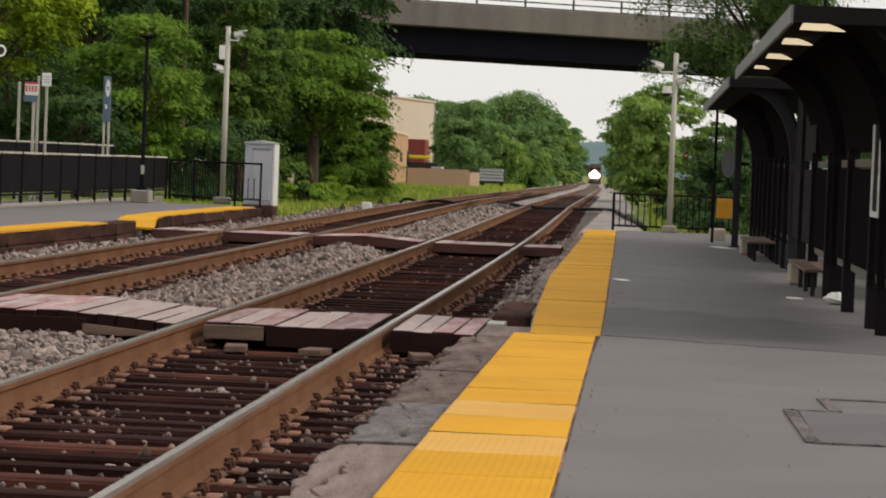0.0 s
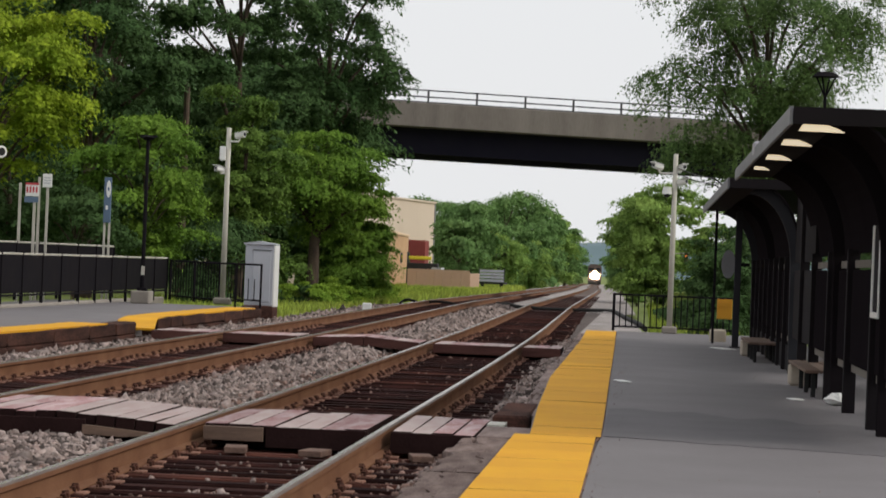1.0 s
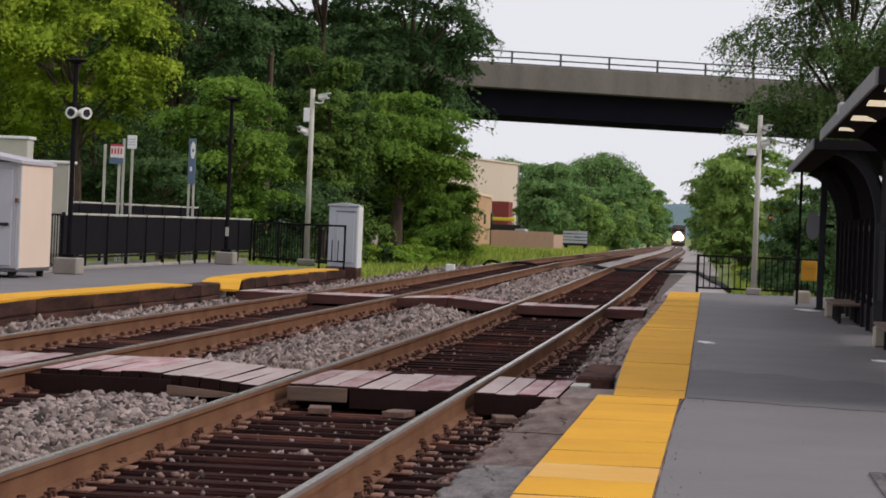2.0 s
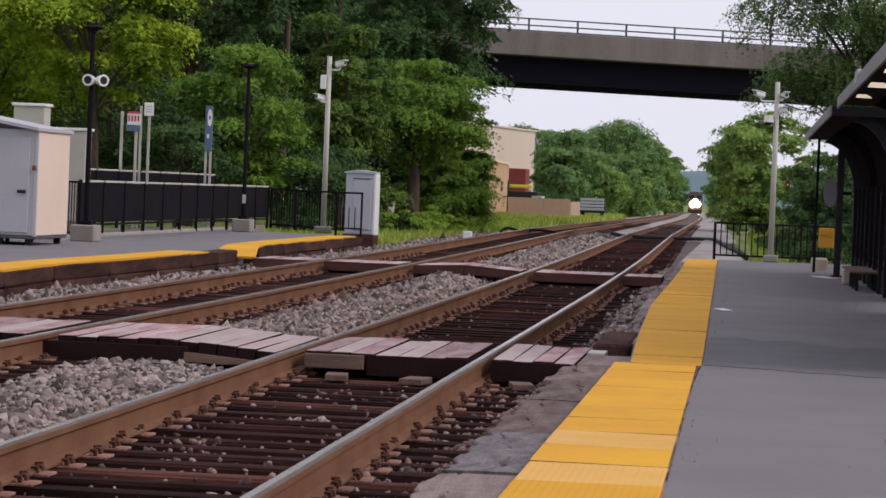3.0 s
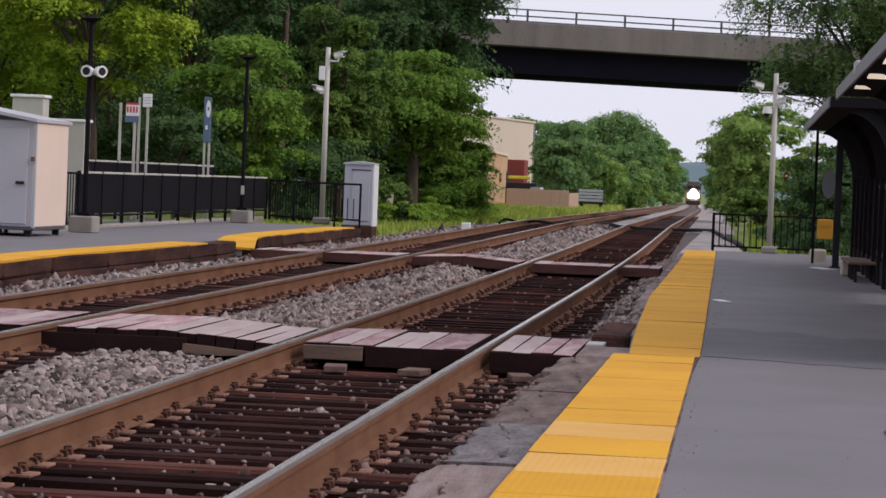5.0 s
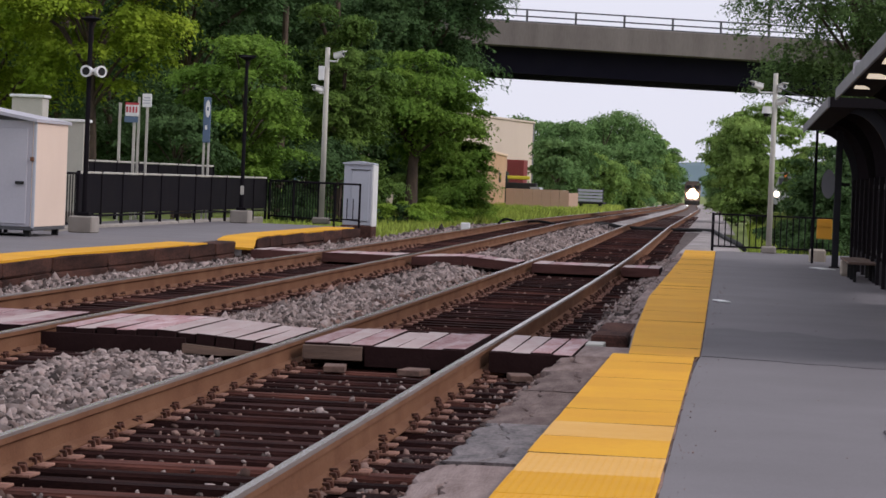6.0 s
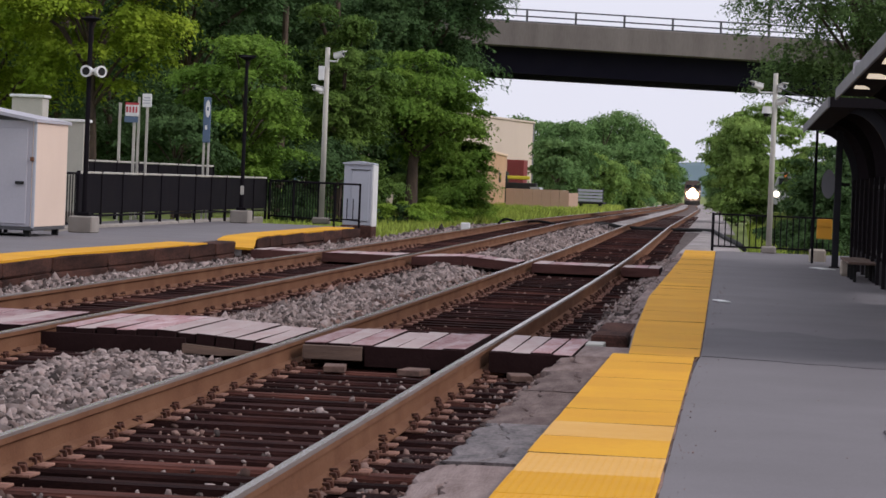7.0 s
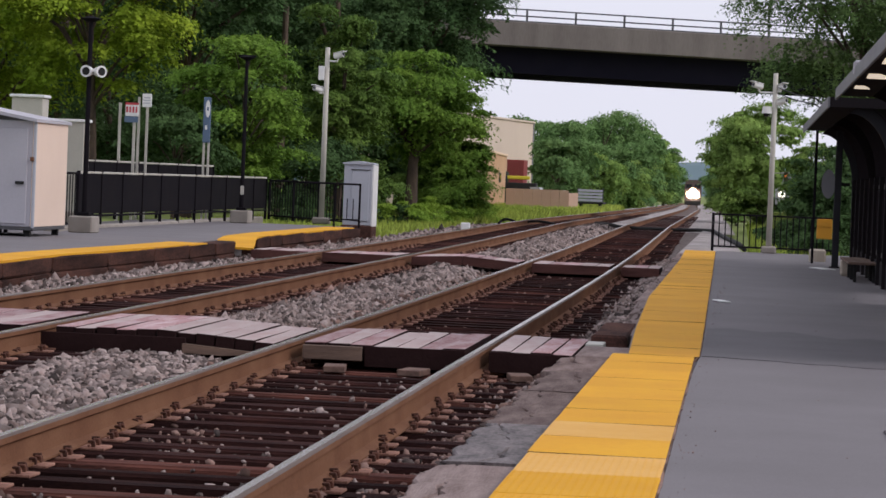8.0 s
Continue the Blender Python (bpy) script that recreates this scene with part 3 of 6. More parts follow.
def tile_mesh(domes, m, nx=18, ny=30):
    """A unit tactile tile, 0.66 by 1.1, with truncated domes."""
    s = Shape().box(0.002, 0.658, 0.010, 1.090, -0.03, 0, 0.004)
    if domes:
        for i in range(nx):
            for j in range(ny):
                x, y = 0.66 * (i + 0.5) / nx, 1.1 * (j + 0.5) / ny
                vs = [(x + r * math.cos(a), y + r * math.sin(a), z) for r, z in ((0.0095, 0), (0.006, 0.0012)) for a in (0.5, 1.76, 3.01, 4.27, 5.53)]
                s.add(vs, [(k, (k + 1) % 5, 5 + (k + 1) % 5, 5 + k) for k in range(5)] + [(5, 6, 7, 8, 9)])
    s.m = [0 if all(s.v[k][2] > -0.006 for k in f) else 1 for f in s.f]
    return s.mesh("tactile_tile", [m, PLANK_SIDE])


def platform_right():
    s = Shape()
    ys = [-40, -20, 0, 5, 8, 11, 14, 17, 20, 22.2, 23.5, 25, 27, 30, 34, 40, 46, 52, 58, 62.2]
    vs, n = [], 0
    for y in ys:
        row = [(lerp_table(STRIP_L, y) - 0.02, -0.5), (lerp_table(STRIP_L, y) - 0.02, -0.012), (lerp_table(STRIP_R, y) + 0.0, -0.012),
               (lerp_table(STRIP_R, y) + 0.012, 0.006), (1.2, 0.008), (2.6, 0.012), (3.2, 0.0), (3.2, -0.5)]
        n = len(row)
        vs += [(x, y, z) for x, z in row]
    fs = [(j * n + i, j * n + i + 1, (j + 1) * n + i + 1, (j + 1) * n + i) for j in range(len(ys) - 1) for i in range(n - 1)]
    fs += [tuple(range(n)), tuple(range((len(ys) - 1) * n, len(ys) * n))[::-1]]
    s.add(vs, fs)
    p = solo("platform", s, ASPHALT, "worn grey asphalt railway platform", "platform", "structure")
    # darker area of the surface, with wavy edges
    patch = Shape()
    rng = random.Random(3)
    edge = [(-0.28 + k * 0.145, 22.35 - 0.07 * k + rng.uniform(-0.06, 0.06)) for k in range(17)]
    edge += [(2.04 - k * 0.14, 25.3 + 0.11 * k + 0.25 * math.sin(k * 1.3) + rng.uniform(-0.12, 0.12)) for k in range(16)] + [(-0.3, 26.8)]
    patch.prism(edge, "z", -0.02, 0.0126)
    part("darker_patch", patch, ASPHALT_DARK, p, "darker patch across the asphalt")
    seal = Shape()
    for a, b in (((0.86, 15.9), (0.88, 14.0)), ((0.88, 14.0), (2.2, 14.0)), ((0.86, 15.9), (1.12, 15.9)), ((1.12, 15.9), (1.10, 16.8)), ((1.10, 16.8), (2.2, 16.8))):
        d = Vector((b[0] - a[0], b[1] - a[1], 0))
        m = Matrix.Translation((a[0], a[1], 0.0155)) @ Matrix.Rotation(math.atan2(d.y, d.x), 4, "Z")
        seal.box(0, d.length, -0.035, 0.035, -0.01, 0.003, 0.001, m=m)
    part("tar_joint", seal, TAR, p, "tar-sealed edge of a patch")
    part("asphalt_square", Shape().box(0.91, 2.2, 14.06, 15.85, -0.02, 0.0150), ASPHALT_DARK, p, "square asphalt patch")
    # tactile strip
    strip = thing("tactile_strip", "bright yellow tactile paving along the platform edge, unevenly faded", "tactile paving")
    mesh_domes = [tile_mesh(True, m) for m in (YELLOW, YELLOW_FADED)]
    y = 8.0 - 15 * 0.94
    while y < 60.6:
        h = 0.94 if y < 22 else 1.15
        h = min(h, 22.12 - y) if y < 22.1 and y + h > 21.5 else h
        ya = y + 0.05 if y < 22 else max(y + 0.05, 22.27)
        l, r = lerp_table(STRIP_L, ya), lerp_table(STRIP_R, ya)
        faded = 1 if 12.0 < y < 12.95 or 13.9 < y < 15.1 else 0
        if y >= 13:
            gap = rng.choice((0.002, 0.004, 0.009)) if y > 22 else rng.choice((0.004, 0.007, 0.012))
            yb = y + h - gap
            lb, rb = lerp_table(STRIP_L, yb), lerp_table(STRIP_R, yb)
            zs = [0.016 + rng.uniform(-0.002, 0.002) for _ in range(4)]
            q = Shape().add([(l, y + gap, zs[0]), (r, y + gap, zs[1]), (rb, yb, zs[2]), (lb, yb, zs[3]), (l, y + gap, -0.014), (r, y + gap, -0.014), (rb, yb, -0.014), (lb, yb, -0.014)],
                            [(0, 1, 2, 3), (0, 4, 5, 1), (1, 5, 6, 2), (2, 6, 7, 3), (3, 7, 4, 0)])
            q.m = [0, 1, 1, 1, 1]
            part("tactile_tile", q, [YELLOW_FADED if faded else YELLOW, PLANK_SIDE], strip)
            y += h
            continue
        o = part("tactile_tile", mesh_domes[faded], None, strip)
        o.matrix_basis = pose(l + rng.uniform(-0.0015, 0.0015), y, 0.016 + rng.uniform(-0.003, 0.003), rng.uniform(-0.12, 0.12), rng.uniform(-0.1, 0.1),
                               rng.uniform(-0.12, 0.12) + math.degrees(math.atan2(l - lerp_table(STRIP_L, y + h - 0.02), h))) @ Matrix.Diagonal(((r - l) / 0.66, h / 1.1, 1, 1))
        y += h
    path = Shape().prism([(-1.40, 62.3), (0.08, 62.3), (-0.75, 99.6), (-1.40, 99.6)], "z", -0.5, -0.09)
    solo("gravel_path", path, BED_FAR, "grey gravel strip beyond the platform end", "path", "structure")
    # edge boards
    curb = thing("platform_edge", "weathered grey timber boards edging the platform, split and broken", "platform edge")
    for a, b, dark_to in ((-0.37, -0.010, 15.6), (-0.150, -0.012, 0.0)):
        y, outer_row = -6.0 if a < -0.3 else 25.6, a < -0.3
        while y < 60:
            h = min(rng.uniform(3.0, 5.5), max(0.9, 13.3 - y)) if y < 13 else rng.uniform(1.9, 3.0) if y < 22 else rng.uniform(1.2, 2.6)
            if y < 22 and y + h > 21.8:
                h = 22.0 - y
            l = lerp_table(STRIP_L, y + 0.1)
            outer = a < -0.3
            if not (outer and y > 21.9):
                s, ny, zz = Shape(), max(8, int(h * 11)), 0.0
                shift = rng.uniform(-0.03, 0.02) if outer else 0.0
                w, g, deep, jag = b - a, 0.5, 0.0, 0.0
                for i in range(ny):
                    u = (h - 0.004) * i / (ny - 1)
                    jag = 0.6 * jag + 0.4 * shift + (rng.uniform(-0.032, 0.03) if outer else rng.uniform(-0.005, 0.005))
                    zz = zz * 0.6 + rng.uniform(-0.006, 0.004)
                    # a split that wanders along the grain and closes again
                    g = min(0.8, max(0.2, g + rng.uniform(-0.13, 0.13)))
                    deep = max(0.0, min(0.05, deep + rng.uniform(-0.03, 0.03)))
                    x, end = a + g * w, (0.03 * rng.random() if i in (0, ny - 1) else 0.0)
                    s.v += [(a + jag, u, -0.2), (a + jag, u + end, -0.014 + zz), (a + jag + 0.010, u, -0.005 + zz), (x - 0.004 - 0.35 * deep, u + end * 0.3, zz), (x, u, zz - deep),
                            (x + 0.004 + 0.35 * deep, u - end * 0.4, zz * 0.8), (b - 0.008 + jag * 0.1, u - end, zz * 0.6), (b + jag * 0.05, u, -0.010), (b, u, -0.2)]
                for i in range(ny - 1):
                    for q in range(8):
                        s.f.append((i * 9 + q, i * 9 + q + 1, i * 9 + q + 10, i * 9 + q + 9))
                s.f += [tuple(range(9)), tuple(range((ny - 1) * 9, ny * 9))[::-1]]
                s.m = [0] * len(s.f)
                dark = 13.1 < y < dark_to - 0.4
                o = part("edge_board", s, TAR if dark else TIMBER_GREY if y < 13 or y > 22 else TIMBER_BROWN, curb, "tarred board" if dark else "")
                drop = rng.uniform(-0.022, -0.012) if outer else rng.uniform(-0.008, -0.003)
                o.matrix_basis = pose(l, y, drop if y < 22 else drop - 0.018, rng.uniform(-0.3, 0.3), 0, rng.uniform(-0.15, 0.15))
            y += h
            if outer and y > 21.9:
                break
    # dirt-filled joint between the strip and the asphalt
    joint, yy = Shape(), -6.0
    while yy < 60:
        n = rng.uniform(0.12, 0.5)
        r0, r1 = lerp_table(STRIP_R, yy), lerp_table(STRIP_R, yy + n)
        w0 = rng.uniform(0.002, 0.016)
        joint.add([(r0 - 0.004, yy, 0.0105), (r0 + w0, yy, 0.0105), (r1 + rng.uniform(0.002, 0.016), yy + n, 0.0105), (r1 - 0.004, yy + n, 0.0105),
                   (r0 - 0.004, yy, -0.01), (r0 + w0, yy, -0.01), (r1 + w0, yy + n, -0.01), (r1 - 0.004, yy + n, -0.01)],
                  [(0, 1, 2, 3), (0, 4, 5, 1), (1, 5, 6, 2), (2, 6, 7, 3), (3, 7, 4, 0)])
        yy += n
    part("dirt_joint", joint, STONE_DIRTY, p, "brown dirt-filled joint beside the strip")
    blk = Shape().box(-1.30, -0.98, 25.0, 27.4, -0.16, 0.0, 0.02)
    solo("timber_block", blk, TIMBER_DARK, "dark tarred timber block lying at the platform edge", "timber")
    ramp = Shape().box(-1.27, -0.88, 22.05, 23.4, -0.14, -0.012, 0.01)
    solo("ramp_board", ramp, TIMBER_GREY, "grey plank between the crossing and the tactile strip", "plank")
    solo("white_plate", Shape().box(-1.27, -1.12, 23.55, 24.0, -0.06, -0.004, 0.004), GALV, "small white metal plate beside the crossing", "plate")


LEFT_EDGE = [(20, -8.55), (32, -8.57), (35.5, -8.72), (41.4, -8.5), (45.1, -8.45), (53.5, -8.75), (62.3, -8.7), (66, -8.6)]


def left_top(y):
    """Height of the far platform: level, with a ramp down to the crossing."""
    q = min(1.0, max(0.0, (y - 47.8) / 2.6))
    return 0.03 + 0.12 * q * q * (3 - 2 * q) if y > 47.2 else 0.15


def platform_left():
    s = Shape()
    ys = list(np.arange(18, 45.5, 2.5)) + list(np.arange(45.6, 50.2, 0.3)) + list(np.arange(50.4, 64.5, 2)) + [64.6]
    n = 5
    vs = []
    for y in ys:
        e, t = lerp_table(LEFT_EDGE, y), left_top(y)
        vs += [(e - 0.30, y, -0.4), (e - 0.30, y, t), (e - 2.2, y, max(t, 0.10)), (-13.5, y, 0.15), (-13.5, y, -0.4)]
    fs = [(j * n + i, (j + 1) * n + i, (j + 1) * n + i + 1, j * n + i + 1) for j in range(len(ys) - 1) for i in range(n - 1)]
    fs += [tuple(range(n)), tuple(range((len(ys) - 1) * n, len(ys) * n))[::-1]]
    solo("platform", s.add(vs, fs), ASPHALT, "grey asphalt platform across the tracks", "platform", "structure")
    edge = thing("platform_edge", "dark creosoted timber baulks walling the platform", "platform edge")
    rng = random.Random(8)
    cuts = [20, 23, 26, 29.4, 32.3, 35.2, 38.0, 40.6, 43.0, 45.0, 47.2]
    cuts2 = [50.0, 51.6, 53.4, 56, 58.6, 61.2, 63.8]
    for cc in (cuts, cuts2):
        for a, b in zip(cc, cc[1:]):
            xa, xb = lerp_table(LEFT_EDGE, a), lerp_table(LEFT_EDGE, b)
            for z0, z1 in ((-0.3, -0.06), (-0.055, 0.145)):
                L = math.hypot(b - a, xb - xa)
                q = Shape().box(-0.31, 0, 0.01, L - 0.012, z0, z1, 0.022)
                q.v = [(x + rng.uniform(-0.015, 0.012), y, z + rng.uniform(-0.012, 0.008)) for x, y, z in q.v]
                o = part("edge_timber", q, TIMBER_DARK, edge)
                o.matrix_basis = pose(xa, a, 0, 0, 0, -math.degrees(math.atan2(xb - xa, b - a)))
    strip = thing("tactile_strip", "yellow painted edge strip of the far platform, dipping at the crossing", "tactile paving")
    for y0, y1, step in ((18, 44.4, 1.2), (47.3, 50.6, 0.3), (50.6, 63, 1.2)):
        y = y0
        while y < y1 - 0.01:
            b = min(y + step, y1)
            q = Shape()
            w = 0.61
            pts = []
            for u in (y, b):
                e, t = lerp_table(LEFT_EDGE, u) - 0.02, left_top(u) + 0.012
                out = 0.3 * min(1.0, max(0.0, 1 - (u - 47.3) / 2.6)) if u > 47 else 0.0
                pts += [(e - w, u, t), (e + out, u, t - 0.03 * out), (e + out, u, t - 0.03 - 0.05 * out), (e - w, u, t - 0.04)]
            q.add(pts, [(0, 4, 5, 1), (1, 5, 6, 2), (2, 6, 7, 3), (3, 7, 4, 0), (0, 1, 2, 3), (4, 7, 6, 5)])
            part("tactile_tile", q, YELLOW, strip)
            y = b
    return edge


ground()
ballast_bed()
ballast_stones()
PLATE_MESH = tie_plate_mesh()
track(NEAR, 0.0, 1, -37.8, "railway track with rusty rails on dark wooden ties")
track(FAR, 0.04, 2, -37.6, "second railway track with rusty rails on dark wooden ties")
crossing(22.0, 24.3, [(-1.93, -1.28, 4, "wwrr", (0.0, 0.0)), (-3.40, -2.12, 7, "rwrwwrr", (0.0, 0.0)), (-4.58, -3.64, 6, "wwwwww", (0.045, -0.012)),
                      (-5.40, -4.59, 5, "rwrrr", (0.035, 0.045)), (-6.90, -5.66, 6, "rwrrwr", (0.035, 0.035)), (-8.3, -7.14, 5, "rr", (0.035, 0.035))],
         5, "timber plank crossing between the rails, faded red and white paint")
crossing(46.6, 48.4, [(-1.93, -1.30, 3, "wr", (0.0, 0.0)), (-3.40, -2.12, 5, "wrrww", (0.0, 0.0)), (-4.55, -3.64, 4, "rrwr", (0.07, 0.005)), (-5.40, -4.56, 4, "rwrr", (0.03, 0.07)),
                      (-6.90, -5.66, 5, "rwr", (0.035, 0.035)), (-8.1, -7.14, 4, "wr", (0.035, 0.035))], 6, "plank crossing at the far end of the platforms")
solo("timber_offcut", Shape().box(-3.40, -2.93, 21.93, 21.985, -0.13, -0.02, 0.004), NEW_TIMBER, "pale timber board across the front of the crossing", "timber")
solo("timber_offcut", Shape().prism([(-4.36, -0.13), (-4.36, -0.055), (-3.80, -0.10), (-3.80, -0.125), (-4.05, -0.14)], "y", 21.93, 21.985), NEW_TIMBER, "pale timber board across the front of the crossing", "timber")
# near-black boards added where the gap below the planks lies in shadow
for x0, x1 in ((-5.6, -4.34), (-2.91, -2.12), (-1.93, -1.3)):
    solo("front_board", Shape().box(x0, x1, 21.945, 21.975, -0.175, -0.012, 0.004), PLANK_SIDE, "dark board added for the shadow under the front of the crossing", "timber", group="front boards")
# long boards across the front of the far crossing
for x0, x1, za, zb in ((-1.93, -1.30, 0.0, 0.0), (-3.40, -2.12, 0.0, 0.0), (-4.55, -3.64, 0.07, 0.005), (-5.40, -4.56, 0.03, 0.07), (-6.90, -5.66, 0.035, 0.035), (-8.1, -7.14, 0.035, 0.035)):
    d = bend(46.6)
    q = Shape().prism([(x0 + d, za - 0.15), (x1 + d, zb - 0.15), (x1 + d, zb - 0.001), (x0 + d, za - 0.001)], "y", 46.50, 46.57)
    solo("front_board", q, BAULK_RED, "red-brown stained beam along the front of the far crossing", "timber", group="far front boards")
for x, y, w, a in ((-3.09, 21.6, 0.085, 6), (-2.47, 21.55, 0.09, -8), (-1.65, 21.5, 0.085, 10)):
    b = Shape().box(-w, w, -0.17, 0.17, 0, 0.05, 0.006)
    o = solo("wood_shim", b, SHIM, "loose brown wood block resting on the ties", "timber", group="wood shims")
    o.matrix_basis = pose(x, y, -0.195, 0, 0, a)
platform_right()
platform_left()
platform_grit()

# ---------------------------------------------------------------- road bridge


def bridge():
    b = thing("road_bridge", "road bridge with a concrete parapet over dark steel girders", "bridge", -6.5, 152.6, 0, 14)
    # its own x runs along the deck
    sl = -0.014
    m = Matrix.Identity(4)
    m[2][0] = sl

    def bx(*a, c=0.0):
        return Shape().box(*a, c, m=m)
    part("parapet", bx(-48, 46, -5.3, -4.9, 8.28, 9.55, c=0.04), BRIDGE_CONC, b, "stained concrete parapet")
    part("parapet", bx(-48, 46, 4.9, 5.3, 8.28, 9.55, c=0.04), BRIDGE_CONC, b)
    part("deck", bx(-48, 46, -4.9, 4.9, 8.29, 8.49), BRIDGE_CONC, b)
    for y in (-3.9, -1.95, 0.0, 1.95, 3.9):
        g = Shape()
        g.box(-48, 46, y - 0.02, y + 0.02, 6.98, 8.29, m=m)
        g.box(-48, 46, y - 0.22, y + 0.22, 6.94, 6.98, m=m)
        part("girder", g, GIRDER, b, "steel girder, near black with the deck's shade put in")
    for y in (-5.1, 5.1):
        for z in (9.86, 10.20):
            part("rail_bar", bx(-48, 46, y - 0.035, y + 0.035, z - 0.035, z + 0.035), RAILING, b)
        pm = Shape().box(-0.05, 0.05, y - 0.05, y + 0.05, 9.55, 10.24, 0.01).mesh("rail_post", RAILING)
        for i in range(36):
            x = -47.63 + 2.57 * i
            o = part("rail_post", pm, None, b)
            o.location = (x, 0, x * sl)
    for x in (-30, 34):
        p = Shape().box(x - 1.2, x + 1.2, -5, 5, -2, 6.94 + x * sl, 0.1)
        part("abutment", p, BRIDGE_CONC, b)


# ---------------------------------------------------------------- trees


def leaves(rng, centres, radii, count, size, droop=0.0, flat=0.35):
    """Leaf blades on lobed, domed boughs that lean outwards: a lit upper side over a hollow shaded one."""
    n = len(centres)
    k = rng.choice(n, count, p=radii ** 2 / (radii ** 2).sum())
    th = rng.uniform(0, 6.283, count)
    f1, f2, f3 = rng.uniform(0, 6.283, n)[k], rng.uniform(0, 6.283, n)[k], rng.uniform(0, 6.283, n)[k]
    lobe = 1 + 0.25 * np.sin(2 * th + f3) + 0.30 * np.sin(4 * th + f1) + 0.28 * np.sin(9 * th + f2)
    u = np.sqrt(rng.uniform(0, 1, count))
    r = u * lobe
    x, y = r * np.cos(th), r * np.sin(th)
    o = centres[:, :2] / (np.linalg.norm(centres[:, :2], axis=1)[:, None] + 0.3)
    lean = x * o[k, 0] + y * o[k, 1]
    z = 0.30 * (1 - u ** 2) + rng.normal(0, 0.08, count) - np.abs(rng.normal(0, 0.30, count)) * (rng.uniform(0, 1, count) < 0.45)
    z += 0.10 * np.sin(5 * th + f2) * u - (0.14 + 0.3 * droop) * lean - droop * 0.75 * u ** 2
    p = centres[k] + np.stack([x, y, z], 1) * (radii[k] * 1.15)[:, None]
    nrm = np.stack([x * 0.55 + o[k, 0] * 0.25, y * 0.55 + o[k, 1] * 0.25, np.full(count, flat + 0.35)], 1) + rng.normal(size=(count, 3)) * 0.36
    nrm /= np.linalg.norm(nrm, axis=1)[:, None]
    a = np.cross(nrm, rng.normal(size=(count, 3)))
    a /= np.linalg.norm(a, axis=1)[:, None]
    b = np.cross(nrm, a)
    s = (size * rng.uniform(0.6, 1.35, count))[:, None]
    b = b * s * 0.62 + nrm * s * 0.12
    c = b - nrm * s * 0.24
    v = np.stack([p + a * s, p - a * s * 0.7 + b, p - a * s * 0.7 - c], 1)
    return v.reshape(-1, 3), np.arange(count * 3).reshape(-1, 3)


def tree(x, y, z0, zc, rx, rz, label, leaf, seed, count=12000, size=0.09, clumps=46, trunk=0.16, bark=None, clump=0.27, droop=0.0, ry=None,
         name="tree", hollow=0.35, limbs=14):
    """A tapered trunk with limbs and a crown of clumps round (x, y, zc), rx wide and rz high."""
    rng = np.random.default_rng(seed)
    ry, clumps, clump = ry or rx, int(clumps * (1.15 if y < 125 and name == "tree" else 0.8)), clump * (0.86 if y < 125 and name == "tree" else 1.12)
    d = rng.normal(size=(clumps, 3))
    d /= np.linalg.norm(d, axis=1)[:, None]
    r = rng.uniform(hollow, 1.0, clumps) ** 0.5
    c = d * r[:, None] * np.array([rx, ry, rz]) * (1 + 0.14 * rng.normal(size=(clumps, 1)))
    low = np.clip(-c[:, 2] / rz, 0, 1)
    c[:, :2] *= (1 - 0.25 * low)[:, None]
    rad = clump * min(rx, rz) * rng.uniform(0.45, 1.6, clumps)
    c += np.array([0, 0, zc - z0])
    c[:, 2] = np.maximum(c[:, 2], rad * 0.6)
    t = thing(name, label, "tree" if name == "tree" else "bush", x, y, z0)
    v, f = leaves(rng, c, rad, int(count * (1.9 if y < 125 else 2.1)), size * (0.66 if y < 125 else 0.68), droop)
    me = soup("crown", v, f, leaf)
    part("crown", me, None, t)
    s = Shape()
    top = zc - z0 + rz * 0.45
    bx, by = rng.normal(0, 0.12, 2) * rx * 0.5
    pts = [(bx * q * q, by * q * q, top * q) for q in (0, 0.08, 0.3, 0.55, 0.8, 1.0)]
    s.tube(pts, [trunk * 1.35, trunk, trunk * 0.85, trunk * 0.6, trunk * 0.35, trunk * 0.12], 9)
    order = np.argsort(-rad)[:limbs]
    for i in order:
        e = Vector(c[i])
        h = max(0.15 * top, min(top * 0.9, e.z * 0.72 - 0.1 * rx))
        q = h / top
        a = Vector((bx * q * q, by * q * q, h))
        mid = a.lerp(e, 0.5) + Vector((0, 0, 0.12 * (e - a).length))
        s.tube([a, mid, e], [trunk * 0.42 * (1 - 0.6 * q), trunk * 0.24, trunk * 0.07], 5, caps=False)
    part("trunk", s, bark or BARK, t, smooth=True)
    return t


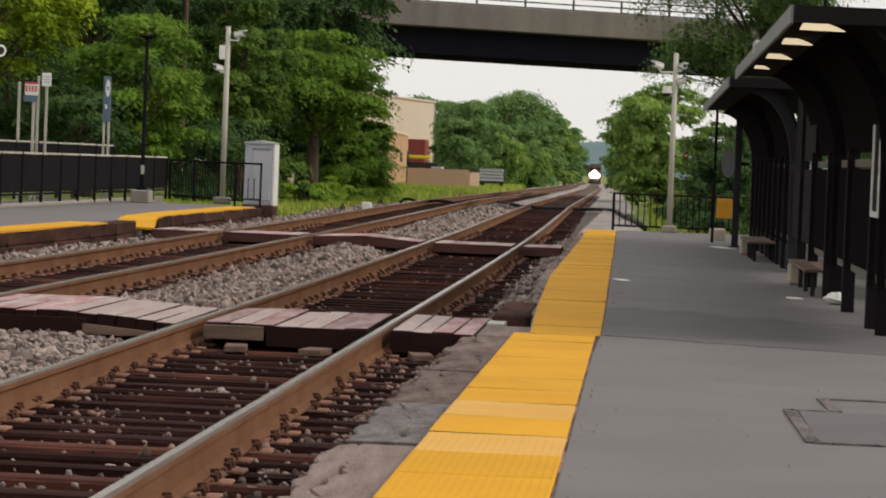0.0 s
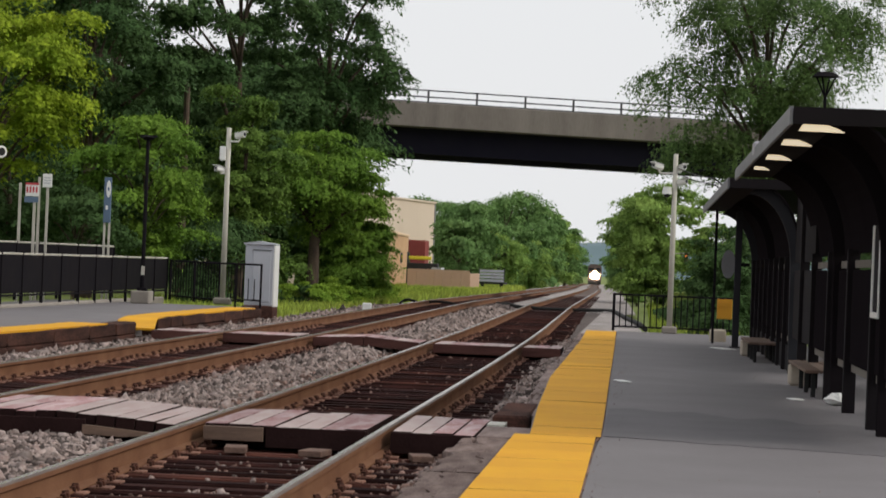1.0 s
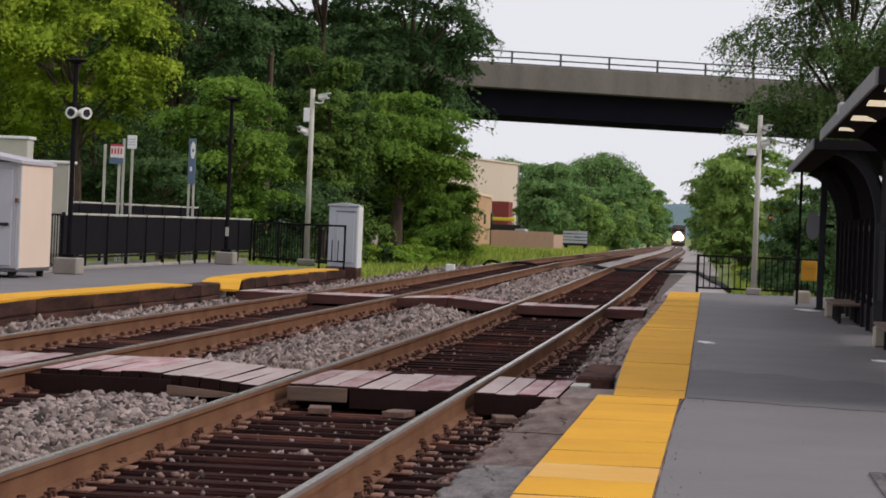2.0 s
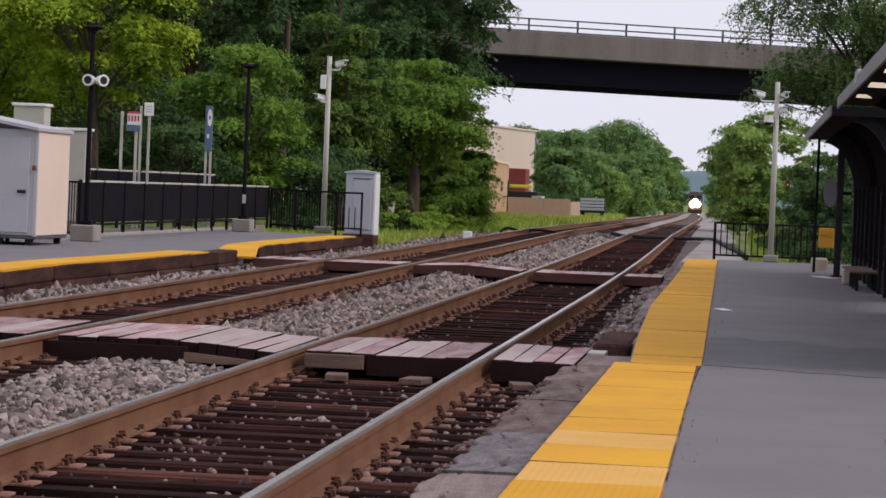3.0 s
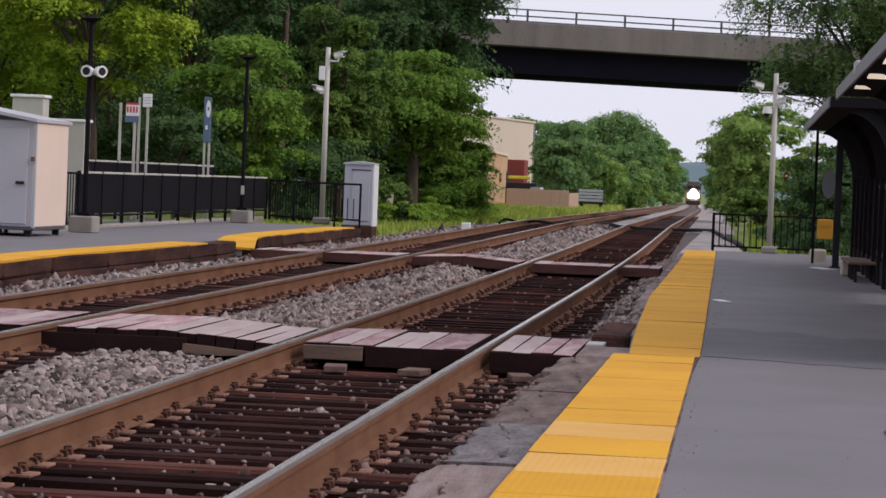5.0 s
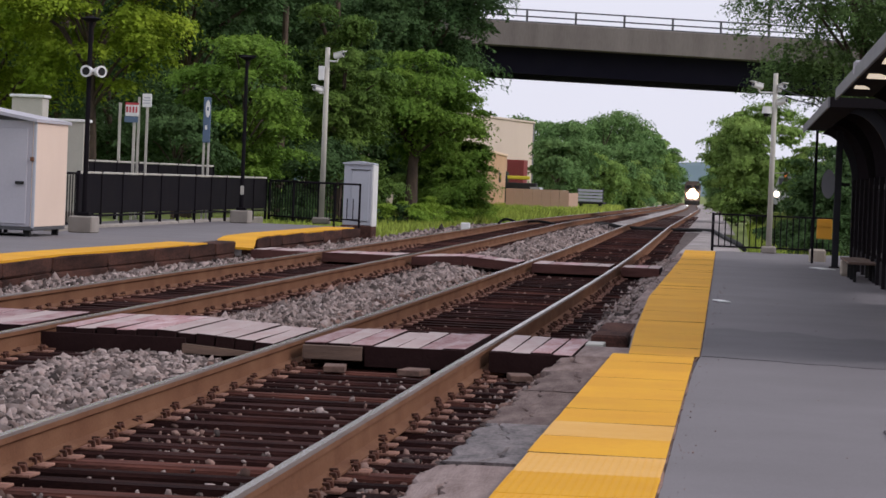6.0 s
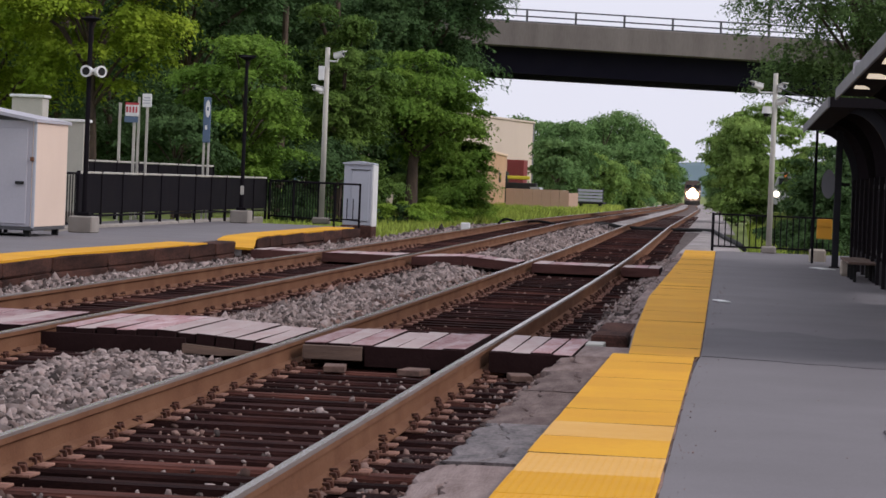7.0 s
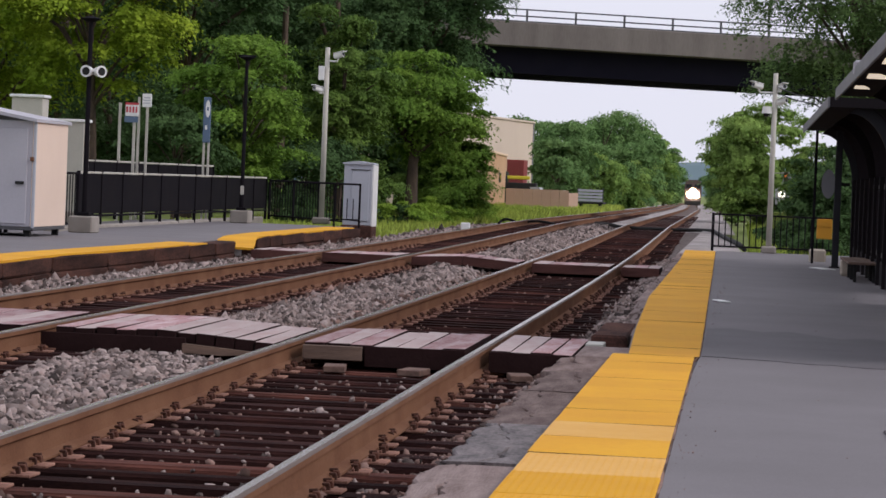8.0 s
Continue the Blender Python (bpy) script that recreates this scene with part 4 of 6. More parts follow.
def grove():
    # behind the far platform
    tree(-18.9, 80.5, -0.2, 6.0, 3.15, 2.8, "yellow-green maple in full leaf beside the platform", LEAF_BRIGHT, 11, 26000, 0.105, 70, 0.2, clump=0.22)
    tree(-23.0, 84, -0.2, 6.4, 3.4, 4.2, "yellow-green maple with a dense crown", LEAF_BRIGHT, 12, 22000, 0.11, 60, 0.22, clump=0.24)
    # dark crown added to give the shadow below the maples
    tree(-20.5, 90, -0.2, 3.0, 2.6, 2.8, "dark green tree added as the deep shadow under the maples", LEAF_DARK, 23, 12000, 0.12, 40, 0.2, clump=0.3)
    tree(-16.9, 84.5, -0.3, 7.6, 2.4, 3.0, "tall green tree with loose leafy boughs", LEAF_DARK, 13, 17000, 0.11, 44, 0.2, clump=0.27)
    tree(-14.0, 78.0, -0.3, 3.0, 1.75, 2.1, "bushy fresh green young tree by the fence", LEAF_FRESH, 14, 21000, 0.085, 60, 0.09, clump=0.25)
    tree(-15.6, 76.5, -0.3, 1.9, 1.7, 1.4, "low dark green tree behind the railings", LEAF_DARK, 15, 12000, 0.085, 40, 0.08, clump=0.28)
    tree(-12.7, 88, -0.3, 3.6, 1.5, 2.9, "green tree with hanging leafy boughs", LEAF_MID, 16, 20000, 0.095, 56, 0.14, clump=0.28)
    tree(-11.1, 94, -0.3, 4.0, 1.9, 2.0, "leafy tree over a thick brown trunk", LEAF_FRESH, 27, 19000, 0.10, 44, 0.23, bark=BARK, clump=0.28)
    tree(-10.35, 100, -0.35, 2.35, 1.3, 2.5, "rounded green tree at the edge of the grass", LEAF_FRESH, 18, 26000, 0.10, 76, 0.12, clump=0.27)
    tree(-11.75, 105, -0.35, 3.3, 0.85, 1.7, "slim dark green tree", LEAF_DARK, 19, 8000, 0.10, 26, 0.1, clump=0.4)
    tree(-12.3, 90, -0.35, 0.9, 1.0, 0.9, "scrubby green bush under the trees", LEAF_MID, 20, 9000, 0.085, 30, 0.05, clump=0.4, name="bush")
    tree(-10.2, 99, -0.35, 0.9, 1.0, 0.9, "scrubby green bush under the trees", LEAF_FRESH, 21, 9000, 0.085, 22, 0.05, clump=0.4, name="bush")
    tree(-13.2, 84, -0.35, 1.2, 1.2, 1.1, "scrubby dark bush under the trees", LEAF_DARK, 22, 8000, 0.09, 26, 0.05, clump=0.4, name="bush")
    for i, (x, y) in enumerate(((-11.2, 84), (-10.7, 88), (-12.3, 79), (-10.5, 97), (-11.6, 96))):
        tree(x, y, -0.36, -0.02, 0.8, 0.42, "low dark undergrowth at the edge of the trees", LEAF_DARK, 80 + i, 5000, 0.075, 26, 0.03, clump=0.42, name="bush")
    for i, (x, y) in enumerate(((-10.4, 87), (-10.2, 93), (-9.9, 99), (-10.1, 106), (-10.6, 104), (-11.2, 112))):
        tree(x, y, -0.37, 0.06, 1.1, 0.5, "tall green weeds on the slope below the trees", LEAF_WEED, 180 + i, 8000, 0.06, 44, 0.02, clump=0.36, name="bush", ry=2.4)
    tree(-11.5, 101, -0.36, 1.5, 0.9, 1.9, "slim leafy tree at the edge of the grass", LEAF_MID, 24, 12000, 0.09, 36, 0.08, clump=0.34)
    # tall dark trees
    tree(-20.0, 104, -0.2, 9.0, 3.4, 5.4, "tall dark green tree in heavy leaf", LEAF_DARK, 31, 20000, 0.15, 50, 0.3, clump=0.25)
    tree(-15.9, 108, -0.2, 9.2, 3.1, 5.6, "tall dark green tree in heavy leaf", LEAF_DARK, 32, 20000, 0.15, 44, 0.3, clump=0.27)
    tree(-13.0, 113, -0.2, 9.4, 3.3, 4.4, "dark feathery tree reaching over the bridge", LEAF_DARK, 33, 23000, 0.13, 60, 0.28, clump=0.2, droop=0.6)
    tree(-24.6, 100, -0.2, 8.2, 3.6, 6.4, "tall dark green tree in heavy leaf", LEAF_DARK, 34, 20000, 0.16, 44, 0.3, clump=0.28)
    tree(-17.6, 120, -0.2, 4.8, 3.4, 4.8, "dark green tree deep in the grove", LEAF_DARK, 35, 16000, 0.17, 44, 0.3, clump=0.3)
    tree(-14.9, 122, -0.2, 3.8, 2.3, 3.9, "dark green tree deep in the grove", LEAF_DARK, 36, 14000, 0.17, 40, 0.3, clump=0.32)
    tree(-22.5, 118, -0.2, 4.0, 3.6, 4.2, "dark green tree deep in the grove", LEAF_DARK, 37, 14000, 0.17, 40, 0.3, clump=0.32)
    tree(-28.0, 112, -0.2, 4.4, 3.6, 4.6, "dark green tree deep in the grove", LEAF_DARK, 38, 13000, 0.17, 40, 0.3, clump=0.32)
    for i, (x, y, zc, rx, rz) in enumerate(((-25.5, 122, 7.0, 4.2, 6.5), (-20.6, 126, 5.6, 4.0, 5.0), (-16.6, 128, 6.6, 3.4, 5.0), (-29.5, 120, 7.0, 4.0, 6.0), (-19.0, 96, 3.0, 2.6, 3.0))):
        tree(x, y, -0.2, zc, rx, rz, "tall shaded tree at the back of the grove", LEAF_DARK, 200 + i, 17000, 0.2, 70, 0.3, clump=0.32)
    # by the shelter
    tree(3.75, 97, -0.3, 8.3, 4.5, 4.7, "open feathery locust tree with drooping sprays", LEAF_LOCUST, 41, 52000, 0.088, 84, 0.24, clump=0.19, droop=0.55, hollow=0.10, limbs=22)
    tree(1.9, 72, -0.3, 0.85, 0.8, 1.25, "dark dense bush behind the railing", LEAF_DARK, 42, 13000, 0.07, 40, 0.05, clump=0.36, name="bush")
    for i, (x, y) in enumerate(((1.35, 66.5), (1.75, 65.5), (2.2, 67), (1.2, 73), (0.95, 82), (1.3, 90))):
        tree(x, y, -0.36, -0.02, 0.5, 0.42, "low dark weedy shrub behind the railing", LEAF_DARK, 90 + i, 4500, 0.06, 24, 0.03, clump=0.42, name="bush")
    tree(2.6, 75, -0.3, 1.1, 0.9, 1.5, "dark dense bush behind the railing", LEAF_DARK, 43, 11000, 0.075, 36, 0.05, clump=0.36, name="bush")
    tree(2.10, 110.5, -0.34, 1.25, 0.60, 0.85, "leafy bush on the roadside bank", LEAF_MID, 53, 6000, 0.08, 26, 0.05, clump=0.4, name="bush")
    tree(2.35, 104, -0.3, 2.6, 0.9, 1.5, "pale green sapling with an airy crown", LEAF_FAR_PALE, 44, 8000, 0.08, 40, 0.06, clump=0.24, hollow=0.1)
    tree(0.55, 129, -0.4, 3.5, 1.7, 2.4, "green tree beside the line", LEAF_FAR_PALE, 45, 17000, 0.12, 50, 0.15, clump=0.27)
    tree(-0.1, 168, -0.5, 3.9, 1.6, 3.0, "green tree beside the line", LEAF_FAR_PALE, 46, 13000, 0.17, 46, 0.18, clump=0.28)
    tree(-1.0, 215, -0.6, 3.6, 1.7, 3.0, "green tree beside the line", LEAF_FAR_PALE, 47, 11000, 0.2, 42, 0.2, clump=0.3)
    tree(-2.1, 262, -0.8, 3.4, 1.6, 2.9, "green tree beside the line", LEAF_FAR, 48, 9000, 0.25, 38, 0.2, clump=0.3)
    tree(0.6, 118, -0.4, 0.6, 1.0, 0.75, "weedy bush beside the line", LEAF_MID, 49, 6000, 0.11, 24, 0.05, clump=0.42, name="bush")
    tree(-0.4, 150, -0.5, 0.5, 1.0, 0.8, "weedy bush beside the line", LEAF_FAR_PALE, 50, 5000, 0.14, 24, 0.05, clump=0.42, name="bush")
    # hedge and trees added so bright sky doesn't show through the shelter gaps
    for i, (x, y) in enumerate([(4.6, 27), (4.4, 33), (4.7, 39), (4.5, 45), (4.6, 51), (4.4, 58), (5.4, 66), (6.2, 76)]):
        tree(x, y, -0.34, 1.0, 1.0, 1.7, "dark hedge bush added to keep sky out of the shelter gaps", LEAF_DARK, 60 + i, 5500, 0.075, 30, 0.05, clump=0.42, name="bush", ry=2.6)
    for i, (x, y, h) in enumerate([(9.5, 40, 3.2), (10, 56, 3.4), (10.5, 74, 3.6), (9.5, 92, 3.6), (8.5, 112, 3.4)]):
        tree(x, y, -0.34, h, 3.0, h * 0.85, "leafy green tree added to keep sky out of the shelter gaps", LEAF_MID, 70 + i, 7000, 0.16, 40, 0.2, clump=0.3, ry=4.5)
    # far woods along both sides
    rng = random.Random(77)
    for i, (x, y, zt, r) in enumerate([(-16.6, 252, 5.8, 2.3), (-17.5, 285, 8.1, 3.6), (-21, 300, 7.6, 3.6), (-15.8, 318, 9.2, 3.4), (-15.0, 340, 10.4, 3.8), (-18.5, 345, 10.0, 4.0),
                                      (-15.9, 300, 5.4, 2.6), (-13.6, 330, 5.2, 2.6), (-14.2, 378, 10.0, 3.6), (-13.6, 420, 9.2, 3.4), (-13.4, 470, 8.6, 3.2), (-15.0, 530, 7.8, 2.7),
                                      (-15.9, 600, 7.2, 2.7), (-17.0, 680, 6.6, 2.9), (-25, 320, 9.0, 4.2), (-18.4, 300, 6.6, 3.0)]):
        base = -0.5 + grade(y)
        h = zt - base
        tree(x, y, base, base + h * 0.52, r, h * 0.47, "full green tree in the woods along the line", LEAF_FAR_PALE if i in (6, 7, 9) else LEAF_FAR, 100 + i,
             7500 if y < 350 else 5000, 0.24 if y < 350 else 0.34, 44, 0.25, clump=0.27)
    for i, (x, y, zt, r) in enumerate([(-3.9, 330, 6.6, 2.4), (-4.8, 400, 6.2, 2.4), (-6.0, 480, 6.2, 2.6), (-7.6, 580, 5.6, 2.6), (-9.2, 700, 5.0, 3.0)]):
        base = -0.5 + grade(y)
        h = zt - base
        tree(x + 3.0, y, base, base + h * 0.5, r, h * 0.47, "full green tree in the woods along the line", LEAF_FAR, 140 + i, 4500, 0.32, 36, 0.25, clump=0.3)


def hills():
    s = Shape()
    n = 60
    vs = []
    for i in range(n + 1):
        x = -700 + 1400 * i / n
        h = 26 + 7 * noise.noise((x * 0.006, 1, 0)) + 2.5 * noise.noise((x * 0.03, 4, 0))
        vs += [(x - 60, 2300, -8), (x - 60, 2420, h * 0.75), (x - 60, 2600, h), (x - 60, 2900, -8)]
    s.add(vs, [(4 * i + q, 4 * i + q + 1, 4 * i + q + 5, 4 * i + q + 4) for i in range(n) for q in range(3)])
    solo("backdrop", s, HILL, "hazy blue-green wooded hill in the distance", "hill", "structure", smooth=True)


def grass():
    """Blades of uncut grass on the verge between the track and the trees."""
    rng = np.random.default_rng(5)
    n = 60000
    y = 66 + 200 * rng.uniform(0, 1, n) ** 1.5
    x = rng.uniform(-14.5, -8.6, n)
    x = np.where(y > 140, rng.uniform(-19, -8.8, n), x)
    x = x + np.array([bend(t) for t in y])
    z = np.array([grade(t) for t in y]) - 0.35
    h = rng.uniform(0.10, 0.36, n) * (1 + y / 260)
    w = rng.uniform(0.02, 0.05, n) * (1 + y / 90)
    a = rng.uniform(0, 3.14, n)
    dx, dy = np.cos(a) * w, np.sin(a) * w * 0.5
    lx, ly = rng.normal(0, 0.3, n) * h, rng.normal(0, 0.3, n) * h
    v = np.stack([np.stack([x - dx, y - dy, z], -1), np.stack([x + dx, y + dy, z], -1), np.stack([x + lx, y + ly, z + h], -1)], 1)
    tagged(new("grass", soup("grass", v.reshape(-1, 3), np.arange(3 * n).reshape(-1, 3), BLADE)), "tall bright green grass on the verge", "grass", kind="stuff")
    n = 4000
    y = 62.5 + 70 * rng.uniform(0, 1, n)
    x = rng.uniform(0.2, 2.6, n)
    z = np.full(n, -0.34)
    h = rng.uniform(0.1, 0.5, n)
    w = rng.uniform(0.02, 0.05, n)
    lx = rng.normal(0, 0.3, n) * h
    v = np.stack([np.stack([x - w, y, z], -1), np.stack([x + w, y, z], -1), np.stack([x + lx, y + lx, z + h], -1)], 1)
    tagged(new("weeds", soup("weeds", v.reshape(-1, 3), np.arange(3 * n).reshape(-1, 3), BLADE)), "green weeds beyond the platform railing", "grass", kind="stuff")


# ---------------------------------------------------------------- buildings beyond the bridge


def building(name, label, x, y, angle, length, depth, z0, z1, wall, ribs=0, windows=()):
    """A box building; its own x runs back along the long wall from the corner furthest off, that wall facing the line."""
    b = thing(name, label, "building", x, y, z0, angle)
    h = z1 - z0
    part("wall", Shape().box(0, length, -depth, 0, 0, h - 0.1), wall, b)
    for i in range(int(length / ribs) if ribs else 0):
        part("rib", Shape().box(i * ribs + 0.1, i * ribs + 0.3, 0, 0.09, 0.05, h - 0.15), wall, b)
    part("roof", Shape().box(-0.12, length + 0.12, -depth - 0.12, 0.14, h - 0.1, h + 0.08, 0.02), wall, b, "flat roof with a thin edge")
    part("corner_trim", Shape().box(-0.04, 0.25, 0.0, 0.06, 0, h - 0.1), FASCIA if wall is BEIGE_WALL else wall, b)
    for a, z, ww, hh in windows:
        win = part("window", Shape().box(a - ww / 2, a + ww / 2, 0.0, 0.14, z, z + hh, 0.01), RAILING, b)
        part("pane", Shape().box(a - ww / 2 + 0.05, a + ww / 2 - 0.05, 0.13, 0.16, z + 0.05, z + hh - 0.05), DARK_GLASS, win)
    return b


def yard():
    building("warehouse", "large plain beige warehouse behind the trees", -20.33, 270, 260.6, 27, 14, -1.0, 7.17, BEIGE_WALL)
    building("metal_shed", "tan ribbed metal shed with a small window", -18.80, 222, 272.1, 35, 4, -0.85, 3.46, TAN_METAL, ribs=1.5, windows=((11.0, 2.15, 2.2, 0.75),))
    c = thing("shipping_container", "faded red shipping container", "container", -19.7, 241, 1.0)
    s = Shape().box(-0.85, 0.85, 0, 4, 0, 2.3, 0.03)
    part("body", s, RED_BOX, c)
    for i in range(9):
        part("rib", Shape().box(-0.8 + i * 0.19, -0.72 + i * 0.19, -0.03, 0, 0.1, 2.2), RED_BOX, c)
    part("base", Shape().box(-0.9, 0.9, -0.1, 4.1, -1.8, 0), TAN_FENCE, c)
    w = thing("yard_wall", "tan panel wall round a works yard", "wall", -14.6, 196, -0.85)
    for i in range(7):
        part("panel", Shape().box(-1.9 + i * 0.62, -1.29 + i * 0.62, 0.0, 0.12, 0, 1.78, 0.01), TAN_FENCE, w)
    for i in range(9):
        part("panel", Shape().box(-1.92, -1.8, 0.1 + i * 1.2, 1.28 + i * 1.2, 0, 1.72, 0.01), TAN_FENCE, w)
        part("panel", Shape().box(2.36, 2.48, 0.1 + i * 1.2, 1.28 + i * 1.2, 0, 1.6, 0.01), TAN_FENCE, w)
    c = thing("crane_truck", "yellow machine boom behind the yard wall", "machine", -17.9, 222, -0.7)
    part("boom", Shape().box(-1.15, 1.05, -0.3, 0.3, 2.3, 2.58, 0.05), MACHINE, c)
    part("cab", Shape().box(-1.5, -0.7, -0.5, 0.9, 0.7, 2.9, 0.08), DARK_GLASS, c)
    part("chassis", Shape().box(-1.5, 1.6, -0.6, 1.2, 0.3, 2.05, 0.06), RUBBER, c)
    for x in (-1.0, 1.1):
        part("wheel", Shape().tube([(x, -0.75, 0.42), (x, -0.4, 0.42)], 0.42, 14), RUBBER, c)
    v = thing("pickup", "white pickup standing in the yard", "car", -16.0, 216, -0.7)
    part("body", Shape().prism([(-0.9, 0.35), (0.9, 0.35), (0.9, 1.1), (0.5, 1.2), (0.35, 1.75), (-0.35, 1.75), (-0.5, 1.2), (-0.9, 1.1)], "y", 0, 3.6), CAR_WHITE, v)
    part("windscreen", Shape().box(-0.4, 0.4, -0.03, 0.02, 1.2, 1.6, 0.02), DARK_GLASS, v)
    for x in (-0.8, 0.8):
        part("wheel", Shape().tube([(x - 0.1, 0.6, 0.35), (x + 0.1, 0.6, 0.35)], 0.35, 12), RUBBER, v)
    part("stacked_load", Shape().box(-0.8, 0.8, 1, 3, 0.4, 1.4), RUBBER, v)
    t = thing("flatbed_trailer", "grey slatted trailer parked by the yard", "trailer", -12.05, 222, -0.85)
    part("bed", Shape().box(-1.0, 1.0, 0, 5, 0.75, 0.9, 0.02), RUBBER, t)
    for i in range(4):
        part("slat", Shape().box(-0.95, 0.95, -0.05, 0.0, 0.95 + 0.25 * i, 1.13 + 0.25 * i, 0.01), GREY_PAINT, t)
    for x in (-0.98, 0.0, 0.98):
        part("stake", Shape().box(x - 0.04, x + 0.04, -0.0, 0.06, 0.85, 2.0), RAILING, t)
    for x in (-0.75, 0.75):
        part("wheel", Shape().tube([(x - 0.12, 0.8, 0.4), (x + 0.12, 0.8, 0.4)], 0.4, 14), RUBBER, t)
    j = thing("scrap_heap", "heap of dark scrap beside the trailer", "scrap", -14.0, 224, -0.85)
    rng = random.Random(9)
    for i in range(14):
        a = Shape().box(-0.5, 0.5, -0.1, 0.1, -0.08, 0.08, 0.02, m=pose(rng.uniform(-0.5, 0.5), rng.uniform(0, 1.5), 0.2 + 0.1 * i, rng.uniform(-30, 30), rng.uniform(-40, 40), rng.uniform(0, 180)))
        part("scrap_piece", a, RUBBER if i % 3 else WHITE, j)


# ---------------------------------------------------------------- platform shelter
SX = 2.05           # back line of the shelter
EAVE_X, EAVE_Z = 1.10, 2.64


def rib_outline():
    """Outline in x and z of a bent: a straight post that curves forward to the eave."""
    outer, inner = [], []
    for i in range(11):
        a = math.pi / 2 * i / 10
        inner.append((SX - 0.08 - 0.60 * (1 - math.cos(a)), 1.50 + 0.95 * math.sin(a)))
        outer.append((SX + 0.06 - 0.60 * (1 - math.cos(a)), 1.60 + 0.97 * math.sin(a)))
    return [(SX - 0.06, 0.0)] + inner + outer[::-1] + [(SX + 0.06, 0.0)]


def shelter(y0, y1, z, bents, panels, label, seed):
    t = thing("platform_shelter", label, "shelter", 0, 0, z)
    rng = random.Random(seed)
    roof = Shape()
    n = 9
    L = y1 - y0
    top = [(EAVE_X, EAVE_Z)] + [(EAVE_X + (3.0 - EAVE_X) * i / n, EAVE_Z - 0.01 * i / n) for i in range(1, n + 1)]
    roof.prism(top + [(x, q - 0.04) for x, q in top[::-1]], "y", y0, y1)
    part("roof", roof, SHELTER, t, "dark curved sheet roof")
    part("fascia", Shape().box(EAVE_X - 0.03, EAVE_X - 0.002, y0, y1, EAVE_Z - 0.13, EAVE_Z + 0.012, 0.004), FASCIA, t, "grey metal fascia")
    part("end_fascia", Shape().prism([(x, q + 0.01) for x, q in top] + [(x, q - 0.125) for x, q in top[::-1]], "y", y0 - 0.03, y0 - 0.002), SHELTER, t)
    ceil = Shape().box(EAVE_X + 0.02, 2.9, y0 + 0.02, y1 - 0.02, EAVE_Z - 0.08, EAVE_Z - 0.045)
    part("soffit", ceil, SHELTER, t)
    for y in bents:
        part("bent", Shape().prism(rib_outline(), "y", y - 0.07, y + 0.07), SHELTER_RIB if y in (38.95, 53.0) else LINING, t, "dark curved steel bent")
    curve = [(EAVE_X + 0.03, 2.585)] + [(SX + 0.03 - 0.60 * (1 - math.cos(q * math.pi / 20)), 1.58 + 0.985 * math.sin(q * math.pi / 20)) for q in range(10, -1, -1)]
    part("vault", Shape().prism(curve + [(x + 0.02, q + 0.015) for x, q in curve[::-1]], "y", y0 + 0.03, y1 - 0.03), LINING, t, "dark curved sheet lining")
    for a, b in panels:
        part("lower_panel", Shape().box(SX - 0.02, SX + 0.02, a, b, 0.50, 1.42, 0.004), LINING, t)
        part("wall_post", Shape().box(SX - 0.07, SX + 0.05, b - 0.02, b + 0.12, 0, 1.62, 0.006), SHELTER, t)
        if seed == 2:
            part("kick_panel", Shape().box(SX - 0.03, SX + 0.03, a + 0.15, b - 0.25, 0.02, 0.37, 0.004), SHELTER, t)
        # pale strips added in the wall gaps; the lower stands for bright ground beyond
        for h in (0.42, 1.44):
            part("rail", Shape().box(SX + 0.0, SX + 0.03, a, b, h, h + 0.075, 0.004), PALE_STRIP, t, "pale tan strip in a gap of the wall")
    return t


def bench(x, y, z):
    b = thing("bench", "slatted bench on a concrete end block against the shelter wall", "bench", x, y, z, group="shelter benches")
    part("end_block", Shape().box(-0.14, 0.10, 0.9, 1.15, 0, 0.27, 0.03), PALE_CONC, b, "pale concrete block")
    for i in range(3):
        part("slat", Shape().box(-0.14 + 0.17 * i, 0.02 + 0.17 * i, -2.5, 1.1, 0.275, 0.31, 0.006), NEW_TIMBER, b)
    for y1 in (-2.2, -0.9, 0.2):
        part("leg", Shape().box(-0.05, 0.0, y1, y1 + 0.06, 0, 0.275, 0.004), RUBBER, b)
        part("leg", Shape().box(0.24, 0.29, y1, y1 + 0.06, 0, 0.275, 0.004), RUBBER, b)
    return b


